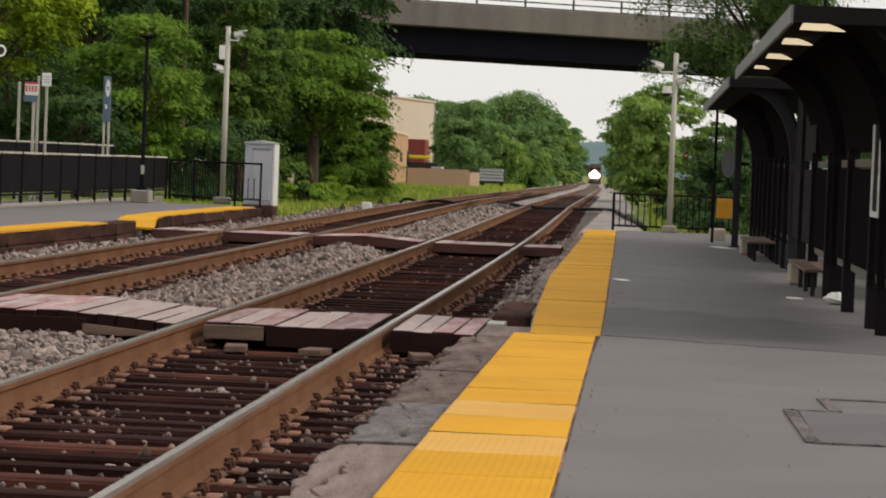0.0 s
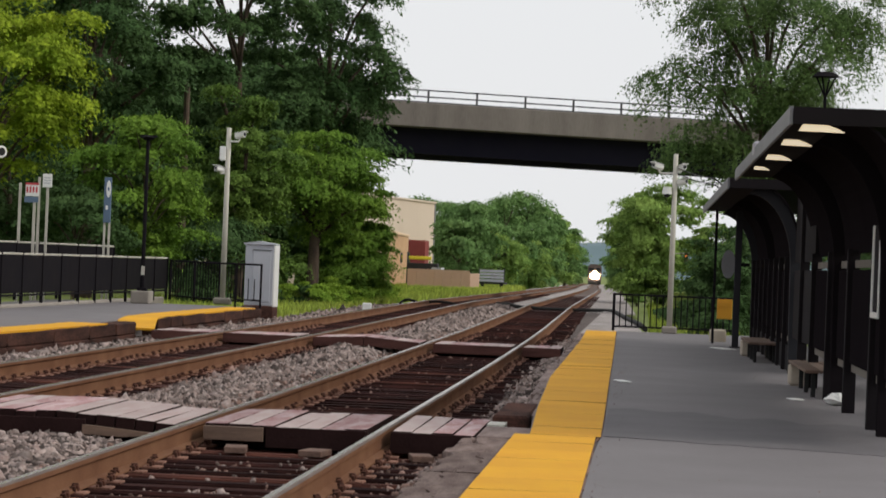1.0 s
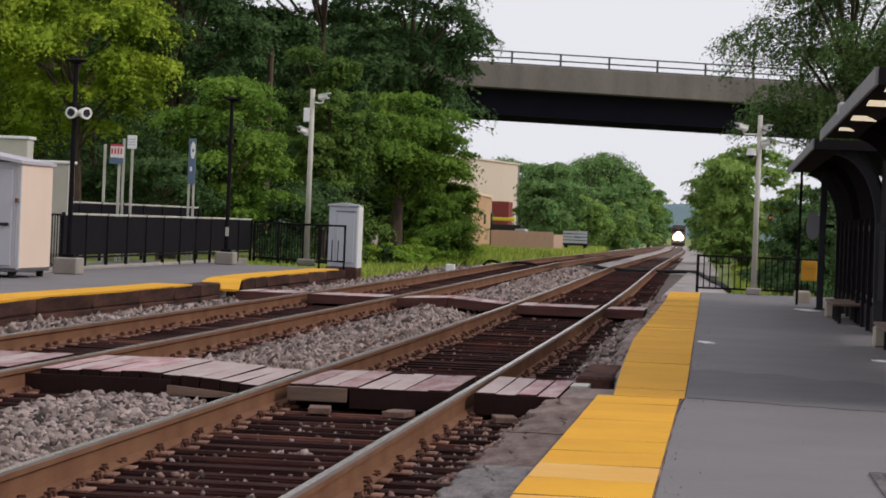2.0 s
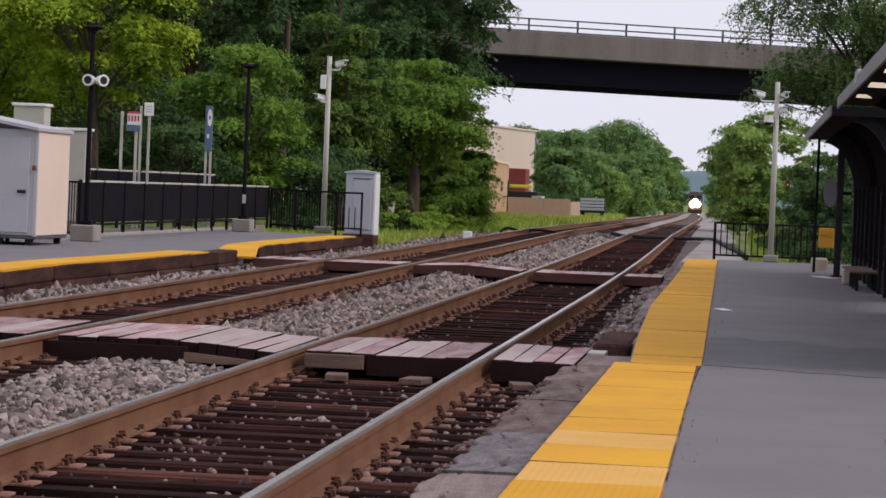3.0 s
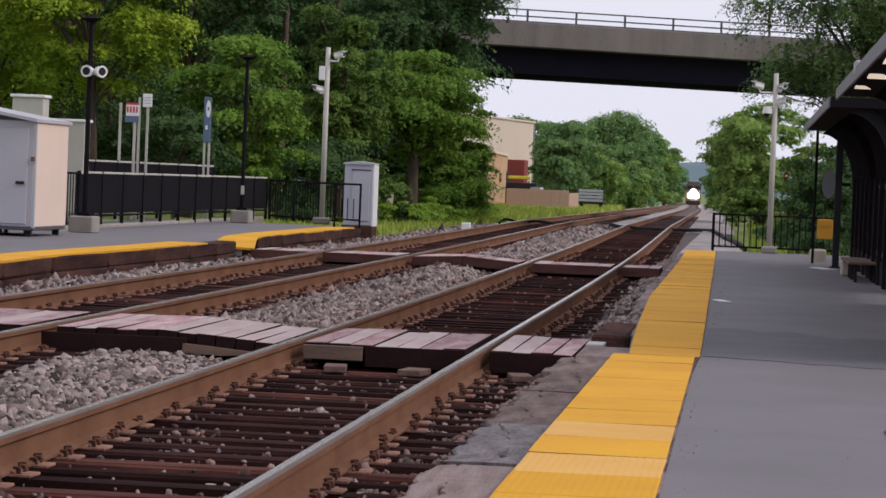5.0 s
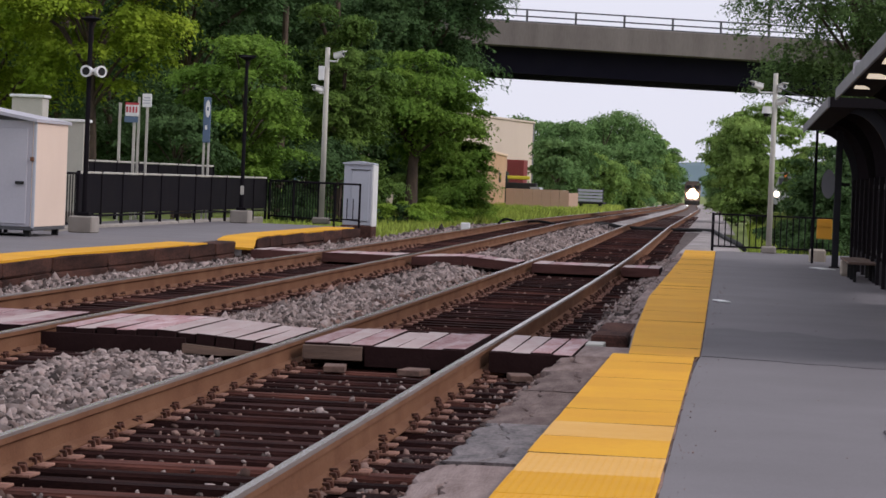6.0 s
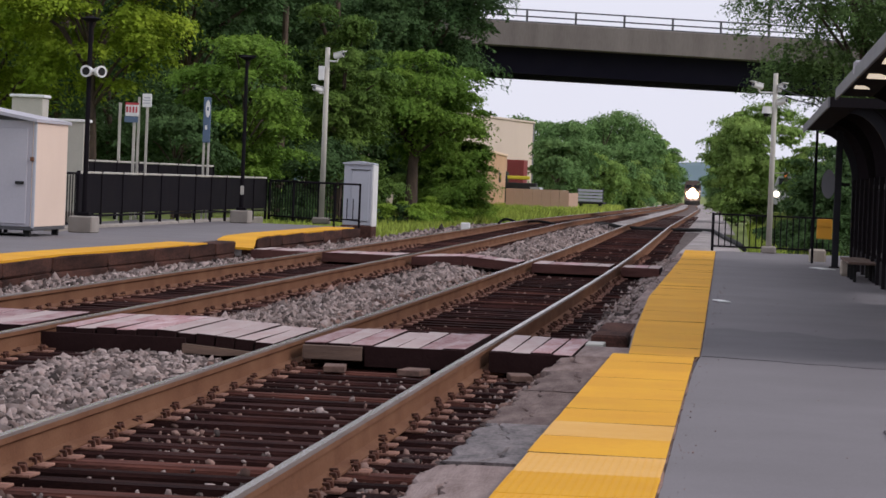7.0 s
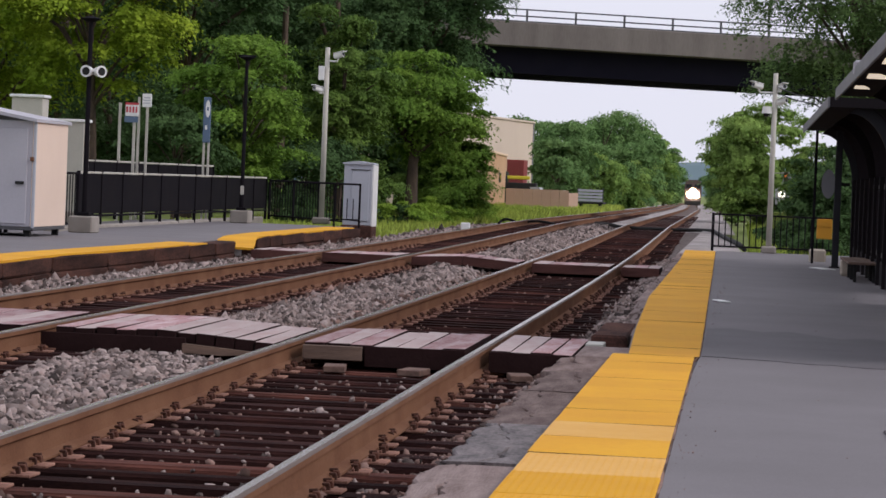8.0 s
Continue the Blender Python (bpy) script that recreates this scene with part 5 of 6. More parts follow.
def shelters():
    shelter(22.1, 35.6, 0.0, (24.0, 30.0), [(22.2 + 3.0 * i, 25.0 + 3.0 * i) for i in range(4)], "dark steel platform shelter with a curved canopy and wall panels", 1)
    shelter(38.7, 55.4, 0.0, (38.95, 46.0, 53.0), [(39.0 + 1.75 * i, 40.6 + 1.75 * i) for i in range(8)], "second dark steel platform shelter further along the platform", 2)
    g = thing("screen_wall", "dark steel screen joining the two shelters", "wall", 0, 0, 0)
    for a, b, z0, z1 in ((34.25, 38.85, 0.50, 1.42), (34.25, 38.85, 1.53, 2.56)):
        part("panel", Shape().box(SX - 0.02, SX + 0.02, a, b, z0, z1, 0.004), SHELTER, g)
    part("post", Shape().box(SX - 0.07, SX + 0.05, 36.5, 36.62, 0, 2.5, 0.006), SHELTER, g)
    for y, k in ((22.6, 1.0), (25.6, 0.78), (28.9, 0.74), (32.1, 0.5)):
        w = thing("ceiling_light", "lit cream wedge-shaped lamp under the shelter roof", "lamp", 1.17 + 0.17 * k, y, EAVE_Z - (0.072 if k == 1.0 else 0.062), group="shelter lamps")
        part("diffuser", Shape().prism([(a * k, b * (0.3 + 0.7 * k)) for a, b in ((-0.17, -0.078), (0.19, -0.084), (0.12, -0.052), (0.04, -0.025), (-0.04, -0.008), (-0.12, 0.0), (-0.135, -0.02))], "y", -0.06, 0.06), PANEL_LIGHT, w, "lit cream diffuser")
        part("housing", Shape().box(-0.15 * k, 0.15 * k, -0.08, 0.08, 0.0, 0.014, 0.003), SHELTER, w)
    bench(1.92, 33.6, 0.01)
    bench(1.74, 45.6, 0.01)
    c = thing("security_camera", "pale camera box clipped to the shelter fascia", "camera", 1.13, 29.5, 2.57)
    c.scale = (0.75, 0.75, 0.8)
    part("body", Shape().box(-0.09, 0.03, -0.25, 0.25, 0.0, 0.18, 0.02), SHED_GREY, c)
    part("lens_hood", Shape().tube([(0.0, -0.3, 0.09), (0.0, -0.22, 0.09)], 0.06, 10), RUBBER, c)
    p = thing("wall_map_frame", "tall white-edged notice frame on the shelter wall", "notice board", SX - 0.06, 24.45, 0)
    for a in (-0.42, 0.3):
        part("frame_side", Shape().box(-0.03, 0.0, a, a + 0.05, 1.04, 1.80, 0.004), WHITE, p)
    part("frame_foot", Shape().box(-0.03, 0.0, -0.42, 0.35, 1.0, 1.05, 0.004), WHITE, p)
    part("sheet", Shape().box(-0.012, 0.0, -0.37, 0.3, 1.05, 1.8), SHELTER, p)
    p = thing("post_lamp", "black post lamp behind the shelter", "street lamp", 2.42, 40, 0.19)
    part("pole", Shape().tube([(0, 0, -0.5), (0, 0, 3.72)], [0.05, 0.022], 10), BLACK, p)
    for a in (-0.13, -0.05, 0.06, 0.14):
        part("strut", Shape().tube([(0, 0, 3.68), (a, 0.04, 3.98)], 0.014, 6), BLACK, p)
    part("cap", Shape().tube([(0, 0, 3.97), (0, 0, 4.04)], [0.2, 0.12], 16), BLACK, p)
    for x, y, w, d, lab in ((1.42, 50.5, 0.12, 0.5, "flat white sheet of paper lying on the asphalt"), (-0.22, 33.6, 0.06, 0.25, "scrap of white paper by the tactile strip"), (1.66, 30.6, 0.06, 0.14, "pale scrap lying by the bench")):
        s = Shape()
        s.box(-w, w, -d, d, 0.0, 0.012, 0.003)
        o = solo("litter", s, WHITE, lab, "litter", group="litter")
        o.matrix_basis = pose(x, y, 0.011, 0, 0, 12)
    for x, y, r in ((2.06, 29.6, 0.13), (2.30, 26.6, 0.14)):
        s = Shape().ball((0, 0, r * 0.45), (r * 1.2, r, r * 0.5), 6)
        rg = random.Random(int(y))
        s.v = [(a + rg.uniform(-0.02, 0.02), b + rg.uniform(-0.02, 0.02), max(0, c + rg.uniform(-0.015, 0.015))) for a, b, c in s.v]
        o = solo("plastic_bag", s, WHITE, "crumpled white plastic bag on the ground under the wall", "litter", group="litter")
        o.matrix_basis = pose(x, y, 0.012)


# ---------------------------------------------------------------- posts, railings, cabinets


def camera_unit(p, x, z, turn, arm):
    c = part("camera_head", Shape().tube([(0, -0.13, 0), (0, 0.12, 0)], [0.062, 0.07], 12), WHITE, p, "white bullet camera")
    c.matrix_basis = pose(x, -0.05, z, -10, 0, turn)
    part("hood", Shape().box(-0.075, 0.075, -0.19, 0.12, 0.055, 0.075, 0.006), WHITE, c)
    part("lens", Shape().tube([(0, -0.14, 0), (0, -0.132, 0)], 0.045, 12), DARK_GLASS, c)
    part("bracket", Shape().tube([(0, 0, z - arm * 0.9), (x * 0.85, -0.02, z - arm * 0.9), (x, -0.04, z - 0.04)], 0.022, 8), WHITE, p)


def poles():
    p = thing("camera_pole", "pale painted pole with white surveillance cameras", "camera pole", -9.98, 66.5, 0.15)
    part("pole", Shape().tube([(0, 0, 0.1), (0, 0, 4.2)], [0.068, 0.056], 14), GALV, p, smooth=True)
    part("footing", Shape().box(-0.2, 0.2, -0.2, 0.2, 0, 0.16, 0.03), CONCRETE, p)
    camera_unit(p, 0.28, 4.02, 60, 0.16)
    camera_unit(p, -0.18, 3.2, -40, 0.10)
    part("junction_box", Shape().box(-0.19, -0.05, -0.09, 0.05, 3.42, 3.75, 0.012), WHITE, p)
    for dz in (0.0, 0.12):
        solo("overhead_cable", Shape().tube([(0.62, 61.6, 3.6 - dz), (0.95, 59.0, 3.38 - dz), (1.28, 55.5, 3.2 - dz), (1.9, 54.8, 2.66)], 0.012, 6), RUBBER, "thin black cable strung from the pole to the shelter roof", "cable", group="overhead cables")
    p = thing("camera_pole", "pale painted pole with four white cameras behind the railing", "camera pole", 0.563, 61.72, 0.0)
    p.scale = (0.955, 0.955, 0.955)
    part("pole", Shape().tube([(0, 0, 0.1), (0, 0, 4.1)], [0.068, 0.056], 14), GALV, p, smooth=True)
    part("footing", Shape().box(-0.17, 0.17, -0.17, 0.17, 0, 0.17, 0.03), CONCRETE, p)
    camera_unit(p, -0.40, 3.80, -50, 0.16)
    camera_unit(p, 0.14, 3.78, 30, 0.10)
    camera_unit(p, 0.16, 3.46, 50, 0.08)
    d = part("dome_camera", Shape().tube([(0, 0, -0.02), (0, 0, 0.14)], [0.12, 0.1], 14), WHITE, p, "white dome camera")
    d.matrix_basis = pose(-0.17, -0.04, 3.2)
    part("dome", Shape().ball((0, 0, -0.02), 0.085, 6), DARK_GLASS, d)

    def lamp(x, y, top, horns):
        q = thing("platform_lamp", "slim black lamp post on a concrete block" + (" carrying two white loudspeakers" if horns else ""), "street lamp", x, y, 0.15)
        part("footing", Shape().box(-0.21, 0.21, -0.3, 0.3, 0, 0.29, 0.02), CONCRETE, q, "concrete footing block")
        part("base_plate", Shape().box(-0.11, 0.11, -0.11, 0.11, 0.29, 0.36, 0.01), BLACK, q)
        part("pole", Shape().tube([(0, 0, 0.3), (0, 0, top)], [0.047, 0.038], 12), BLACK, q)
        part("lamp_cap", Shape().tube([(0, 0, top - 0.06), (0, 0, top), (0, 0, top + 0.04)], [0.08, 0.2, 0.05], 16), BLACK, q)
        if horns:
            for a, turn in ((0.015, -10), (0.15, 42)):
                h = part("loudspeaker", Shape().tube([(0, -0.16, 0), (0, -0.03, 0), (0, 0.1, 0)], [0.105, 0.085, 0.05], 16), WHITE, q, "white horn loudspeaker")
                h.matrix_basis = pose(a, -0.05, 2.8, 0, 0, turn)
                part("horn_mouth", Shape().tube([(0, -0.165, 0), (0, -0.155, 0)], 0.07, 14), RUBBER, h)
        else:
            part("arm", Shape().box(-0.2, 0.2, -0.04, 0.04, top, top + 0.05, 0.01), BLACK, q)
            part("number_plate", Shape().box(-0.03, 0.05, -0.07, -0.06, 0.65, 0.85, 0.002), GALV, q)
    lamp(-11.40, 48.2, 3.72, True)
    lamp(-11.39, 63.6, 3.78, False)


def railing(name, label, pts, z, height, pitch, solid, thick=0.022, group=""):
    """Posts, rails and balusters (or a dark sheet) along a line of points."""
    f = thing(name, label, "fence", 0, 0, z, group=group)
    for (xa, ya), (xb, yb) in zip(pts, pts[1:]):
        d = Vector((xb - xa, yb - ya, 0))
        L = d.length
        m = Matrix.Translation((xa, ya, 0)) @ Matrix.Rotation(math.atan2(d.y, d.x), 4, "Z")
        for h in (height, 0.12) if not solid else (height, 0.25):
            part("top_rail" if h == height else "bottom_rail", Shape().box(0, L, -0.022, 0.022, h - 0.04, h, 0.006, m=m), GALV if solid and h == height else BLACK, f)
        k = max(1, round(L / 1.75))
        for i in range(k + 1):
            part("post", Shape().box(L * i / k - 0.03, L * i / k + 0.03, -0.03, 0.03, 0, height + 0.01, 0.006, m=m), BLACK, f)
        if solid:
            for i in range(k):
                part("panel", Shape().box(L * i / k + 0.04, L * (i + 1) / k - 0.04, -0.008, 0.008, 0.27, height - 0.05, m=m), BLACK, f)
        else:
            q = int(L / pitch)
            me = Shape().tube([(0, 0, 0.1), (0, 0, height - 0.03)], thick / 2, 6).mesh("baluster", BLACK)
            for i in range(1, q):
                o = part("baluster", me, None, f)
                o.location = m @ Vector((L * i / q, 0, 0))
    return f


def end_frame():
    """A loop of black tube at the platform end with three short bars inside."""
    f = thing("end_railing", "black tubular end rail with three short bars by the cabinet", "railing", -9.25, 63.6, 0.15, -16)
    part("post", Shape().tube([(0, 0, 0), (0, 0, 0.98)], 0.024, 8), BLACK, f)
    part("post", Shape().tube([(0.62, 0, 0), (0.62, 0, 0.98)], 0.024, 8), BLACK, f)
    part("top_rail", Shape().tube([(-0.9, 0, 0.985), (0.64, 0, 0.985)], 0.024, 8), BLACK, f)
    part("bottom_rail", Shape().tube([(0, 0, 0.18), (0.62, 0, 0.18)], 0.018, 8), BLACK, f)
    for x in (0.16, 0.31, 0.46):
        part("bar", Shape().tube([(x, 0, 0.18), (x, 0, 0.66)], 0.012, 6), BLACK, f)


def cabinets():
    # shed on the far platform
    t = thing("utility_shed", "cream and grey utility shed with a shallow gable roof", "shed", -11.18, 43.8, 0.15)
    part("floor_frame", Shape().box(-2.4, 0, 0, 2.12, 0.10, 0.16, 0.01), RAILING, t)
    # front greyer than the side: how light falls is partly in these colours
    part("side_wall", Shape().box(-0.05, 0, 0.0, 2.12, 0.16, 1.84, 0.006), CREAM, t, "cream side wall")
    part("front_wall", Shape().box(-2.4, -0.05, 0, 0.05, 0.16, 1.84, 0.006), SHED_GREY, t, "pale grey front, its turn from the light partly in the colour")
    part("back_wall", Shape().box(-2.4, -0.05, 2.07, 2.12, 0.16, 1.84, 0.006), CREAM, t)
    part("far_wall", Shape().box(-2.4, -2.35, 0.05, 2.07, 0.16, 1.84, 0.006), CREAM, t)
    d = part("door", Shape().box(-0.72, -0.12, -0.03, 0.0, 0.2, 1.72, 0.008), SHED_GREY, t, "grey steel door")
    part("door_handle", Shape().box(-0.3, -0.16, -0.07, -0.03, 0.83, 0.88, 0.008), RUBBER, d)
    part("latch", Shape().box(-0.07, -0.01, -0.06, -0.03, 1.20, 1.27, 0.006), RUST, d)
    part("corner_post", Shape().box(-0.035, 0.012, -0.012, 0.035, 0.14, 1.84, 0.006), GREY_PAINT, t)
    r = Shape().prism([(0.04, 1.82), (0.04, 1.87), (-1.2, 2.08), (-2.52, 1.86), (-2.52, 1.80), (-1.2, 2.02)], "y", -0.14, 2.2)
    part("roof", r, SHED_GREY, t, "shallow pale gable roof")
    part("gable", Shape().prism([(-0.02, 1.84), (-1.2, 2.02), (-2.12, 1.84)], "y", 0.0, 0.04), RAILING, t)
    for x in (-2.2, -0.6, -0.12):
        for y in (0.15, 1.95):
            part("foot", Shape().box(x - 0.05, x + 0.05, y - 0.05, y + 0.05, 0, 0.11, 0.006), RUBBER, t)
    # relay cabinet at the platform end
    t = thing("relay_cabinet", "tall light grey signal cabinet with a shallow peaked top", "cabinet", -8.94, 65.3, 0.16)
    part("body", Shape().box(-0.36, 0.30, 0, 0.75, 0.02, 1.44, 0.012), GREY_PAINT, t)
    part("door", Shape().box(-0.17, 0.24, -0.025, 0.0, 0.12, 1.30, 0.008), GREY_PAINT, t)
    part("door_head", Shape().box(-0.19, 0.26, -0.04, 0.0, 1.305, 1.325, 0.003), RAILING, t)
    part("cap", Shape().prism([(-0.4, 1.44), (-0.4, 1.47), (-0.03, 1.52), (0.34, 1.47), (0.34, 1.44)], "y", -0.04, 0.8), GREY_PAINT, t)
    part("side_trim", Shape().box(0.30, 0.345, 0.0, 0.75, 0.0, 1.43, 0.008), WHITE, t, "pale side trim")
    part("plinth", Shape().box(-0.4, 0.34, -0.04, 0.8, -0.5, 0.02, 0.02), TIMBER_DARK, t)
    # plant and boxes behind the platform
    for x, y, w, d, h, z in ((-14.5, 56, 0.64, 0.5, 2.3, 0.35), (-13.92, 57, 0.76, 0.5, 1.85, 0.35)):
        t = thing("equipment_box", "pale cream equipment box behind the platform", "cabinet", x, y, z, group="equipment boxes")
        part("body", Shape().box(-w / 2, w / 2, 0, d, 0, h, 0.015), GALV, t)
        part("lid", Shape().box(-w / 2 - 0.04, w / 2 + 0.04, -0.04, d + 0.04, h, h + 0.06, 0.01), WHITE, t)
        part("plinth", Shape().box(-w / 2 - 0.02, w / 2 + 0.02, -0.02, d + 0.02, -0.7, 0, 0.01), CONCRETE, t)


def signs():
    t = thing("platform_sign", "red, white and blue station sign on two posts", "sign", -13.76, 62, -0.1)
    for x in (-0.17, 0.16):
        part("post", Shape().box(x - 0.03, x + 0.03, -0.02, 0.02, -0.1, 2.85 - 0.25 * (x > 0), 0.004), GALV, t)
    part("panel", Shape().box(-0.04, 0.26, -0.05, -0.02, 2.56, 2.86, 0.006), WHITE, t, "white sign panel")
    part("red_band", Shape().box(-0.04, 0.26, -0.056, -0.05, 2.81, 2.86), SIGN_RED, t)
    for a in (-0.02, 0.05, 0.12, 0.19):
        part("letter_bar", Shape().box(a, a + 0.04, -0.056, -0.05, 2.64, 2.77), SIGN_RED, t)
    part("blue_board", Shape().box(-0.06, 0.25, -0.05, -0.02, 2.42, 2.55, 0.004), SIGN_BLUE, t, "blue lower board")
    t = thing("notice_sign", "small white notice on a slim double post", "sign", -13.42, 62.4, -0.1)
    for x in (-0.17, 0.02):
        part("post", Shape().box(x - 0.028, x + 0.028, -0.02, 0.02, -0.1, 3.0, 0.004), GALV, t)
    part("panel", Shape().box(-0.09, 0.12, -0.05, -0.02, 2.78, 3.08, 0.006), WHITE, t)
    for z in (2.86, 2.92, 2.98):
        part("text_bar", Shape().box(-0.06, 0.09, -0.054, -0.05, z, z + 0.022), GREY_PAINT, t)
    t = thing("totem_sign", "tall blue-grey totem sign with a white oval", "sign", -12.47, 64.5, -0.04)
    part("board", Shape().box(-0.05, 0.12, -0.05, 0.0, 2.0, 3.05, 0.01), SIGN_BLUE, t)
    o = Shape()
    o.prism([(0.055 + 0.055 * math.cos(a * math.pi / 10), 2.78 + 0.2 * math.sin(a * math.pi / 10)) for a in range(20)], "y", -0.057, -0.05)
    part("oval_plate", o, WHITE, t)
    part("oval_mark", Shape().box(0.035, 0.075, -0.062, -0.057, 2.74, 2.82), SIGN_BLUE, t)
    part("text_bar", Shape().box(0.0, 0.05, -0.054, -0.05, 2.3, 2.4), WHITE, t)
    for x in (-0.02, 0.09):
        part("post", Shape().box(x - 0.025, x + 0.025, -0.02, 0.02, -0.2, 2.0, 0.004), GALV, t)
    # end of the near platform
    t = thing("yellow_box", "yellow metal box on a dark post over a concrete block", "box", 1.55, 54.2, 0)
    part("post", Shape().box(-0.25, -0.2, 0.1, 0.16, 0, 2.6, 0.006), BLACK, t)
    part("box", Shape().box(-0.16, 0.13, 0, 0.15, 0.48, 0.86, 0.012), BOX_YELLOW, t)
    part("flap", Shape().box(-0.13, 0.1, -0.012, 0, 0.72, 0.82, 0.004), BOX_YELLOW, t)
    t = thing("concrete_block", "low mossy concrete block by the platform end", "block", 1.46, 56, 0)
    part("block", Shape().box(-0.15, 0.17, -0.2, 0.3, -0.3, 0.25, 0.03), PALE_CONC, t)
    t = thing("convex_mirror", "round grey disc sign seen from behind on the far shelter post", "mirror", 1.55, 53.4, 0)
    dd = Shape()
    dd.prism([(0.13 * math.cos(a * math.pi / 12), 1.53 + 0.27 * math.sin(a * math.pi / 12)) for a in range(24)], "y", 0, 0.03)
    part("disc_face", dd, FASCIA, t)
    part("stem", Shape().box(0.05, 0.4, 0.03, 0.06, 1.5, 1.56), BLACK, t)
    t = thing("shelter_column", "slim dark column at the end of the shelter", "post", 1.66, 51.6, 0)
    part("column", Shape().box(-0.05, 0.07, -0.05, 0.05, 0, 2.5, 0.008), SHELTER_RIB, t)
    part("base", Shape().box(-0.09, 0.11, -0.09, 0.09, 0, 0.03, 0.006), SHELTER, t)


def trackside():
    # loops of black cable over the far track, a small white marker and a switch stand
    for x, y, w, h in ((-8.33, 100, 0.6, 0.11), (-7.15, 99, 1.15, 0.10)):
        pts = [(x - w / 2 * math.cos(a * 0.22), y + 0.5 * math.sin(a * 0.45), -0.13 + h * (1.3 * math.sin(a * 0.22) if a < 7 else 1.3 * math.sin(a * 0.22) ** 0.7)) for a in range(15)]
        solo("cable_loop", Shape().tube(pts, 0.05, 8), RUBBER, "loop of thick black cable standing up over the track", "cable", group="cable loops", smooth=True)
    pts = [(-5.7, 110, -0.12), (-5.1, 107, -0.10), (-4.5, 103, -0.13), (-3.6, 103, -0.16), (-2.4, 103, -0.16), (-1.7, 102, -0.12), (-1.05, 97, -0.05), (-0.55, 84, -0.05), (-0.1, 74, -0.05), (0.05, 71.5, -0.12)]
    solo("ground_cable", Shape().tube(pts, 0.07, 8), RUBBER, "thick black cable lying across the ballast and under the rails", "cable", smooth=True)
    t = thing("marker_box", "small white junction box beside the rails", "box", -8.05, 82, -0.3)
    part("box", Shape().box(-0.13, 0.13, -0.1, 0.1, 0.12, 0.4, 0.02), WHITE, t)
    part("stand", Shape().box(-0.2, 0.05, -0.15, 0.15, 0, 0.13, 0.01), RUBBER, t)
    p = thing("utility_pole", "brown wooden utility pole in the trees", "utility pole", -14.25, 86, -0.3)
    part("pole", Shape().tube([(0, 0, 0), (0, 0, 6.9)], [0.12, 0.09], 10), BARK, p)
    bank = Shape().prism([(0.7, -0.4), (1.05, 0.55), (16, 0.62), (18, -0.4)], "y", 113.5, 126)
    solo("road_bank", bank, GRASS, "grassy bank carrying a side road beyond the platform", "bank", "structure")
    # hanging traffic signal and mast beyond the railing
    t = thing("traffic_signal", "traffic signal with a red lamp on a mast arm", "traffic light", 1.34, 100, -0.43)
    part("mast_arm", Shape().tube([(-0.43, 0, 2.45), (0.2, 0, 2.48)], 0.022, 6), GALV, t)
    part("mast", Shape().tube([(-0.43, 0, -0.2), (-0.43, 0, 2.6)], 0.05, 8), GALV, t)
    part("housing", Shape().box(0.0, 0.14, -0.1, 0.1, 2.14, 2.5, 0.02), MACHINE_DARK, t)
    part("lamp", Shape().tube([(0.07, -0.13, 2.36), (0.07, -0.1, 2.36)], 0.045, 12), SIGNAL_LENS, t, "lit red lens")


# ---------------------------------------------------------------- what moves


def locomotive():
    """An approaching locomotive with its headlight and ditch lights on."""
    t = thing("locomotive", "dark locomotive coming head-on with its headlights lit", "train", 0, 0, 0)
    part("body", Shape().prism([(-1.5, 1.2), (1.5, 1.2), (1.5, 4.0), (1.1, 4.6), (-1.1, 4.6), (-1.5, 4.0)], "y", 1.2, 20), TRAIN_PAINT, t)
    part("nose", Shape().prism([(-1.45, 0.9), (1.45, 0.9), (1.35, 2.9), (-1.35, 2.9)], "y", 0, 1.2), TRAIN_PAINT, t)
    part("pilot", Shape().prism([(-1.4, 0.12), (1.4, 0.12), (1.45, 0.9), (-1.45, 0.9)], "y", -0.15, 0.9), RUBBER, t)
    for x in (-0.75, 0.75):
        part("windscreen", Shape().box(x - 0.5, x + 0.5, 1.15, 1.2, 3.15, 3.8, 0.02), DARK_GLASS, t)
    for y in (3.0, 5.2, 14, 16.2):
        for x in (-GAUGE / 2, GAUGE / 2):
            part("wheel", Shape().tube([(x - 0.07, y, 0.5), (x + 0.07, y, 0.5)], 0.5, 18), RUBBER, t)
    part("underframe", Shape().box(-1.3, 1.3, 1.0, 19.5, 0.6, 1.2), RUBBER, t)
    # rims glow and lenses are oversized to give the lamps' glare and halo
    for name, x, z, r, d, lab in (("headlight", 0.0, 2.55, 0.40, 0.0, "round headlight in a rim that glows as its halo"), ("ditch_light", -0.50, 1.98, 0.40, 0.03, "round ditch light in a rim that glows as its halo"),
                                  ("ditch_light", 0.50, 1.98, 0.40, 0.06, "round ditch light in a rim that glows as its halo")):
        h = part(name, Shape().tube([(x, -0.02 - d * 0.3, z), (x, 0.1, z)], r + 0.28, 24), HALO_RIM, t, lab)
        part("lens", Shape().tube([(x, -0.20 - d, z), (x, -0.16 - d, z)], r, 24), CLEAR_LENS, h)
    return t


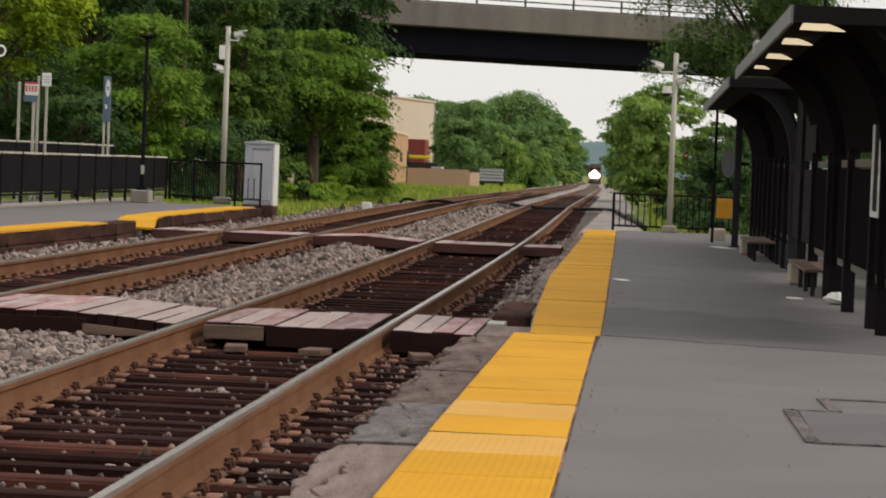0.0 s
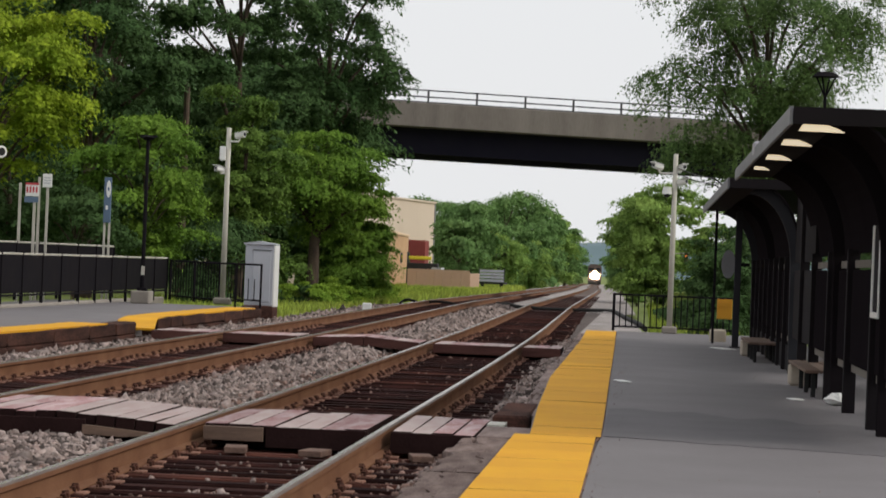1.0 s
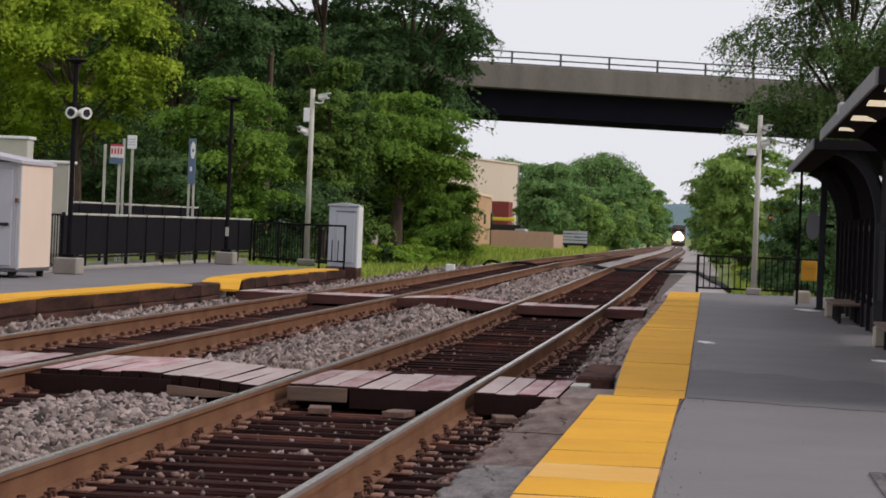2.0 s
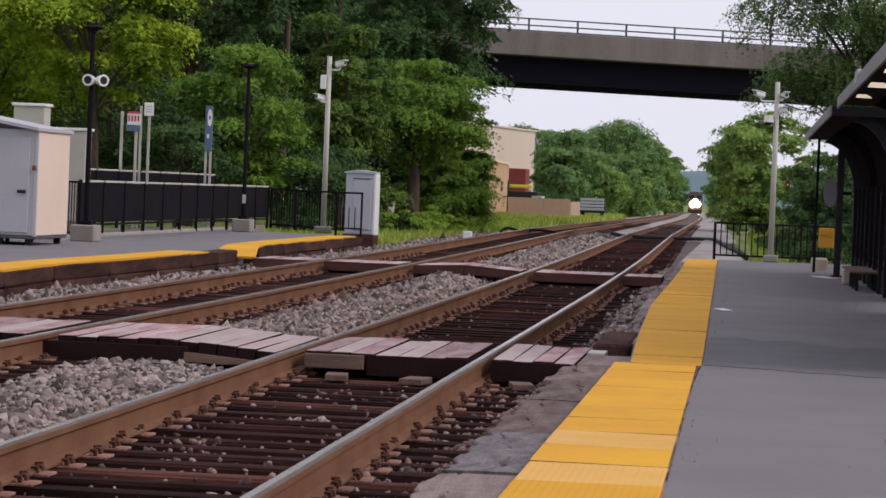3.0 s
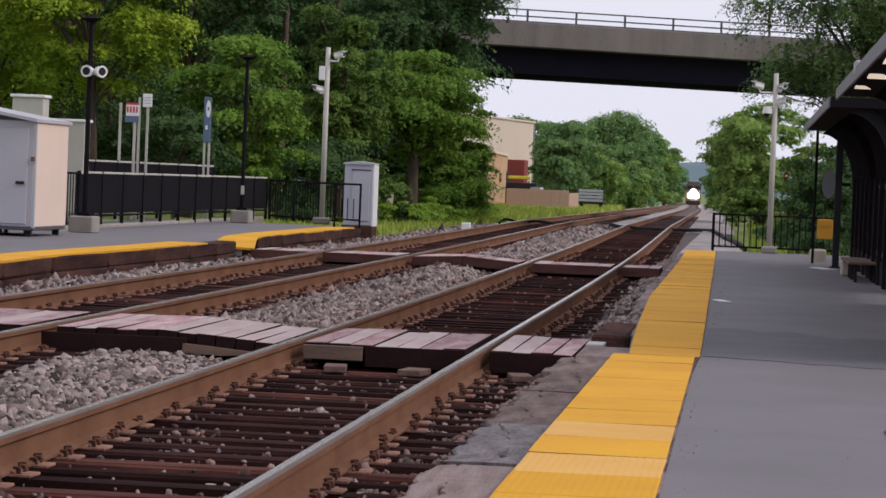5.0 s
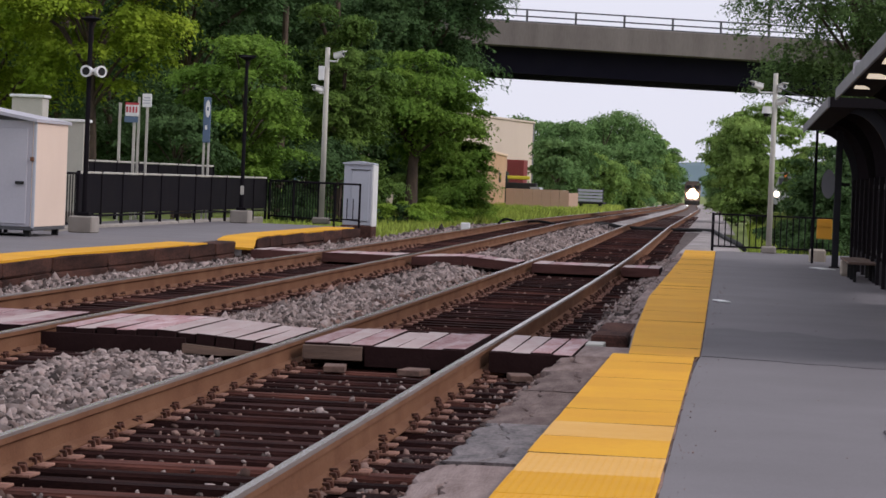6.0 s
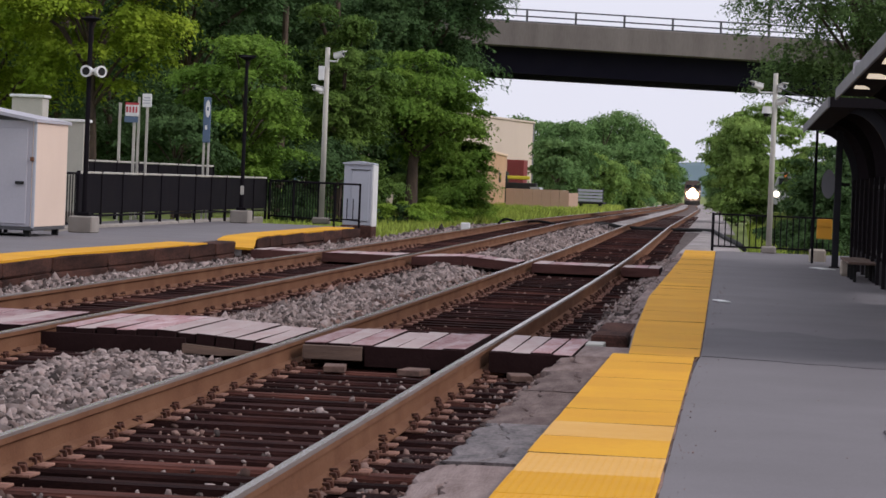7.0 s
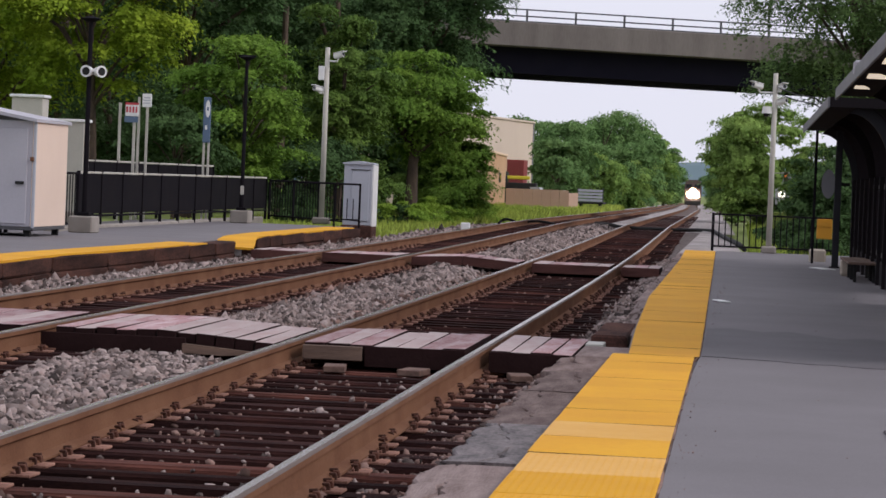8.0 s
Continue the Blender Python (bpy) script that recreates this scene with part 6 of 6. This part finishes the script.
def passing_car():
    t = thing("car", "silver car with its headlights on, glimpsed through the trees", "car", 0, 0, 0)
    part("body", Shape().prism([(-0.88, 0.3), (0.88, 0.3), (0.9, 0.95), (0.7, 1.0), (0.55, 1.45), (-0.55, 1.45), (-0.7, 1.0), (-0.9, 0.95)], "y", 0, 4.2), CAR_WHITE, t)
    part("windscreen", Shape().box(-0.55, 0.55, -0.02, 0.02, 1.0, 1.38, 0.02), DARK_GLASS, t)
    for x in (-0.8, 0.8):
        for y in (0.7, 3.3):
            part("wheel", Shape().tube([(x - 0.1, y, 0.32), (x + 0.1, y, 0.32)], 0.32, 14), RUBBER, t)
    for x in (-0.62, 0.62):
        part("headlight", Shape().tube([(x, -0.06, 0.72), (x, 0.0, 0.72)], 0.13, 12), CAR_LENS, t, "lit headlight")
    return t


bridge()
grove()
hills()
grass()
yard()
shelters()
poles()
railing("railing", "black railing with slim balusters beside the lamp post", [(-12.2, 46.0), (-12.2, 51.0)], 0.15, 1.04, 0.2, False)
railing("fence", "black panelled fence with a pale top rail behind the platform", [(-12.2, 51.06), (-12.0, 70.4)], 0.15, 1.06, 0.12, True)
railing("fence", "black sheet fence of the ramp behind the platform", [(-15.2, 56.5), (-14.1, 58.2), (-13.3, 70)], 0.15, 1.3, 0.12, True)
railing("railing", "black steel railing with slim balusters at the platform end", [(-11.9, 70.4), (-9.3, 65.6)], 0.15, 1.0, 0.2, False)
railing("railing", "black steel railing across the end of the platform", [(-0.66, 62.0), (0.55, 62.05), (2.0, 62.1)], 0.012, 0.82, 0.125, False, 0.03)
solo("kerb", Shape().box(-12.32, -12.08, 49, 70.6, -0.3, 0.21, 0.02), CONCRETE, "pale concrete kerb under the platform fence", "kerb", "structure")
end_frame()
cabinets()
signs()
trackside()
TRAIN = locomotive()
CAR = passing_car()


def motions():
    """The train rolls towards the platforms; a car passes behind the trees."""
    rows = []
    for i in range(9):
        t = float(i)
        y = 640 - 17.5 * t
        rows.append((t, pose(NEAR + bend(y), y, grade(y), 0, 0, 0.87)))
    walk(TRAIN, rows)
    walk(CAR, [(t, pose(x, y, 0.57, 0, 0, turn)) for t, x, y, turn in ((0, 9.0, 117.5, -60), (3.5, 6.0, 117.2, -50), (5.0, 3.2, 116.8, -25), (5.8, 1.93, 116.2, -5),
                                                                  (6.6, 1.90, 116.0, 0), (7.4, 1.93, 116.0, 0), (8.0, 2.12, 116.3, -6))])


motions()
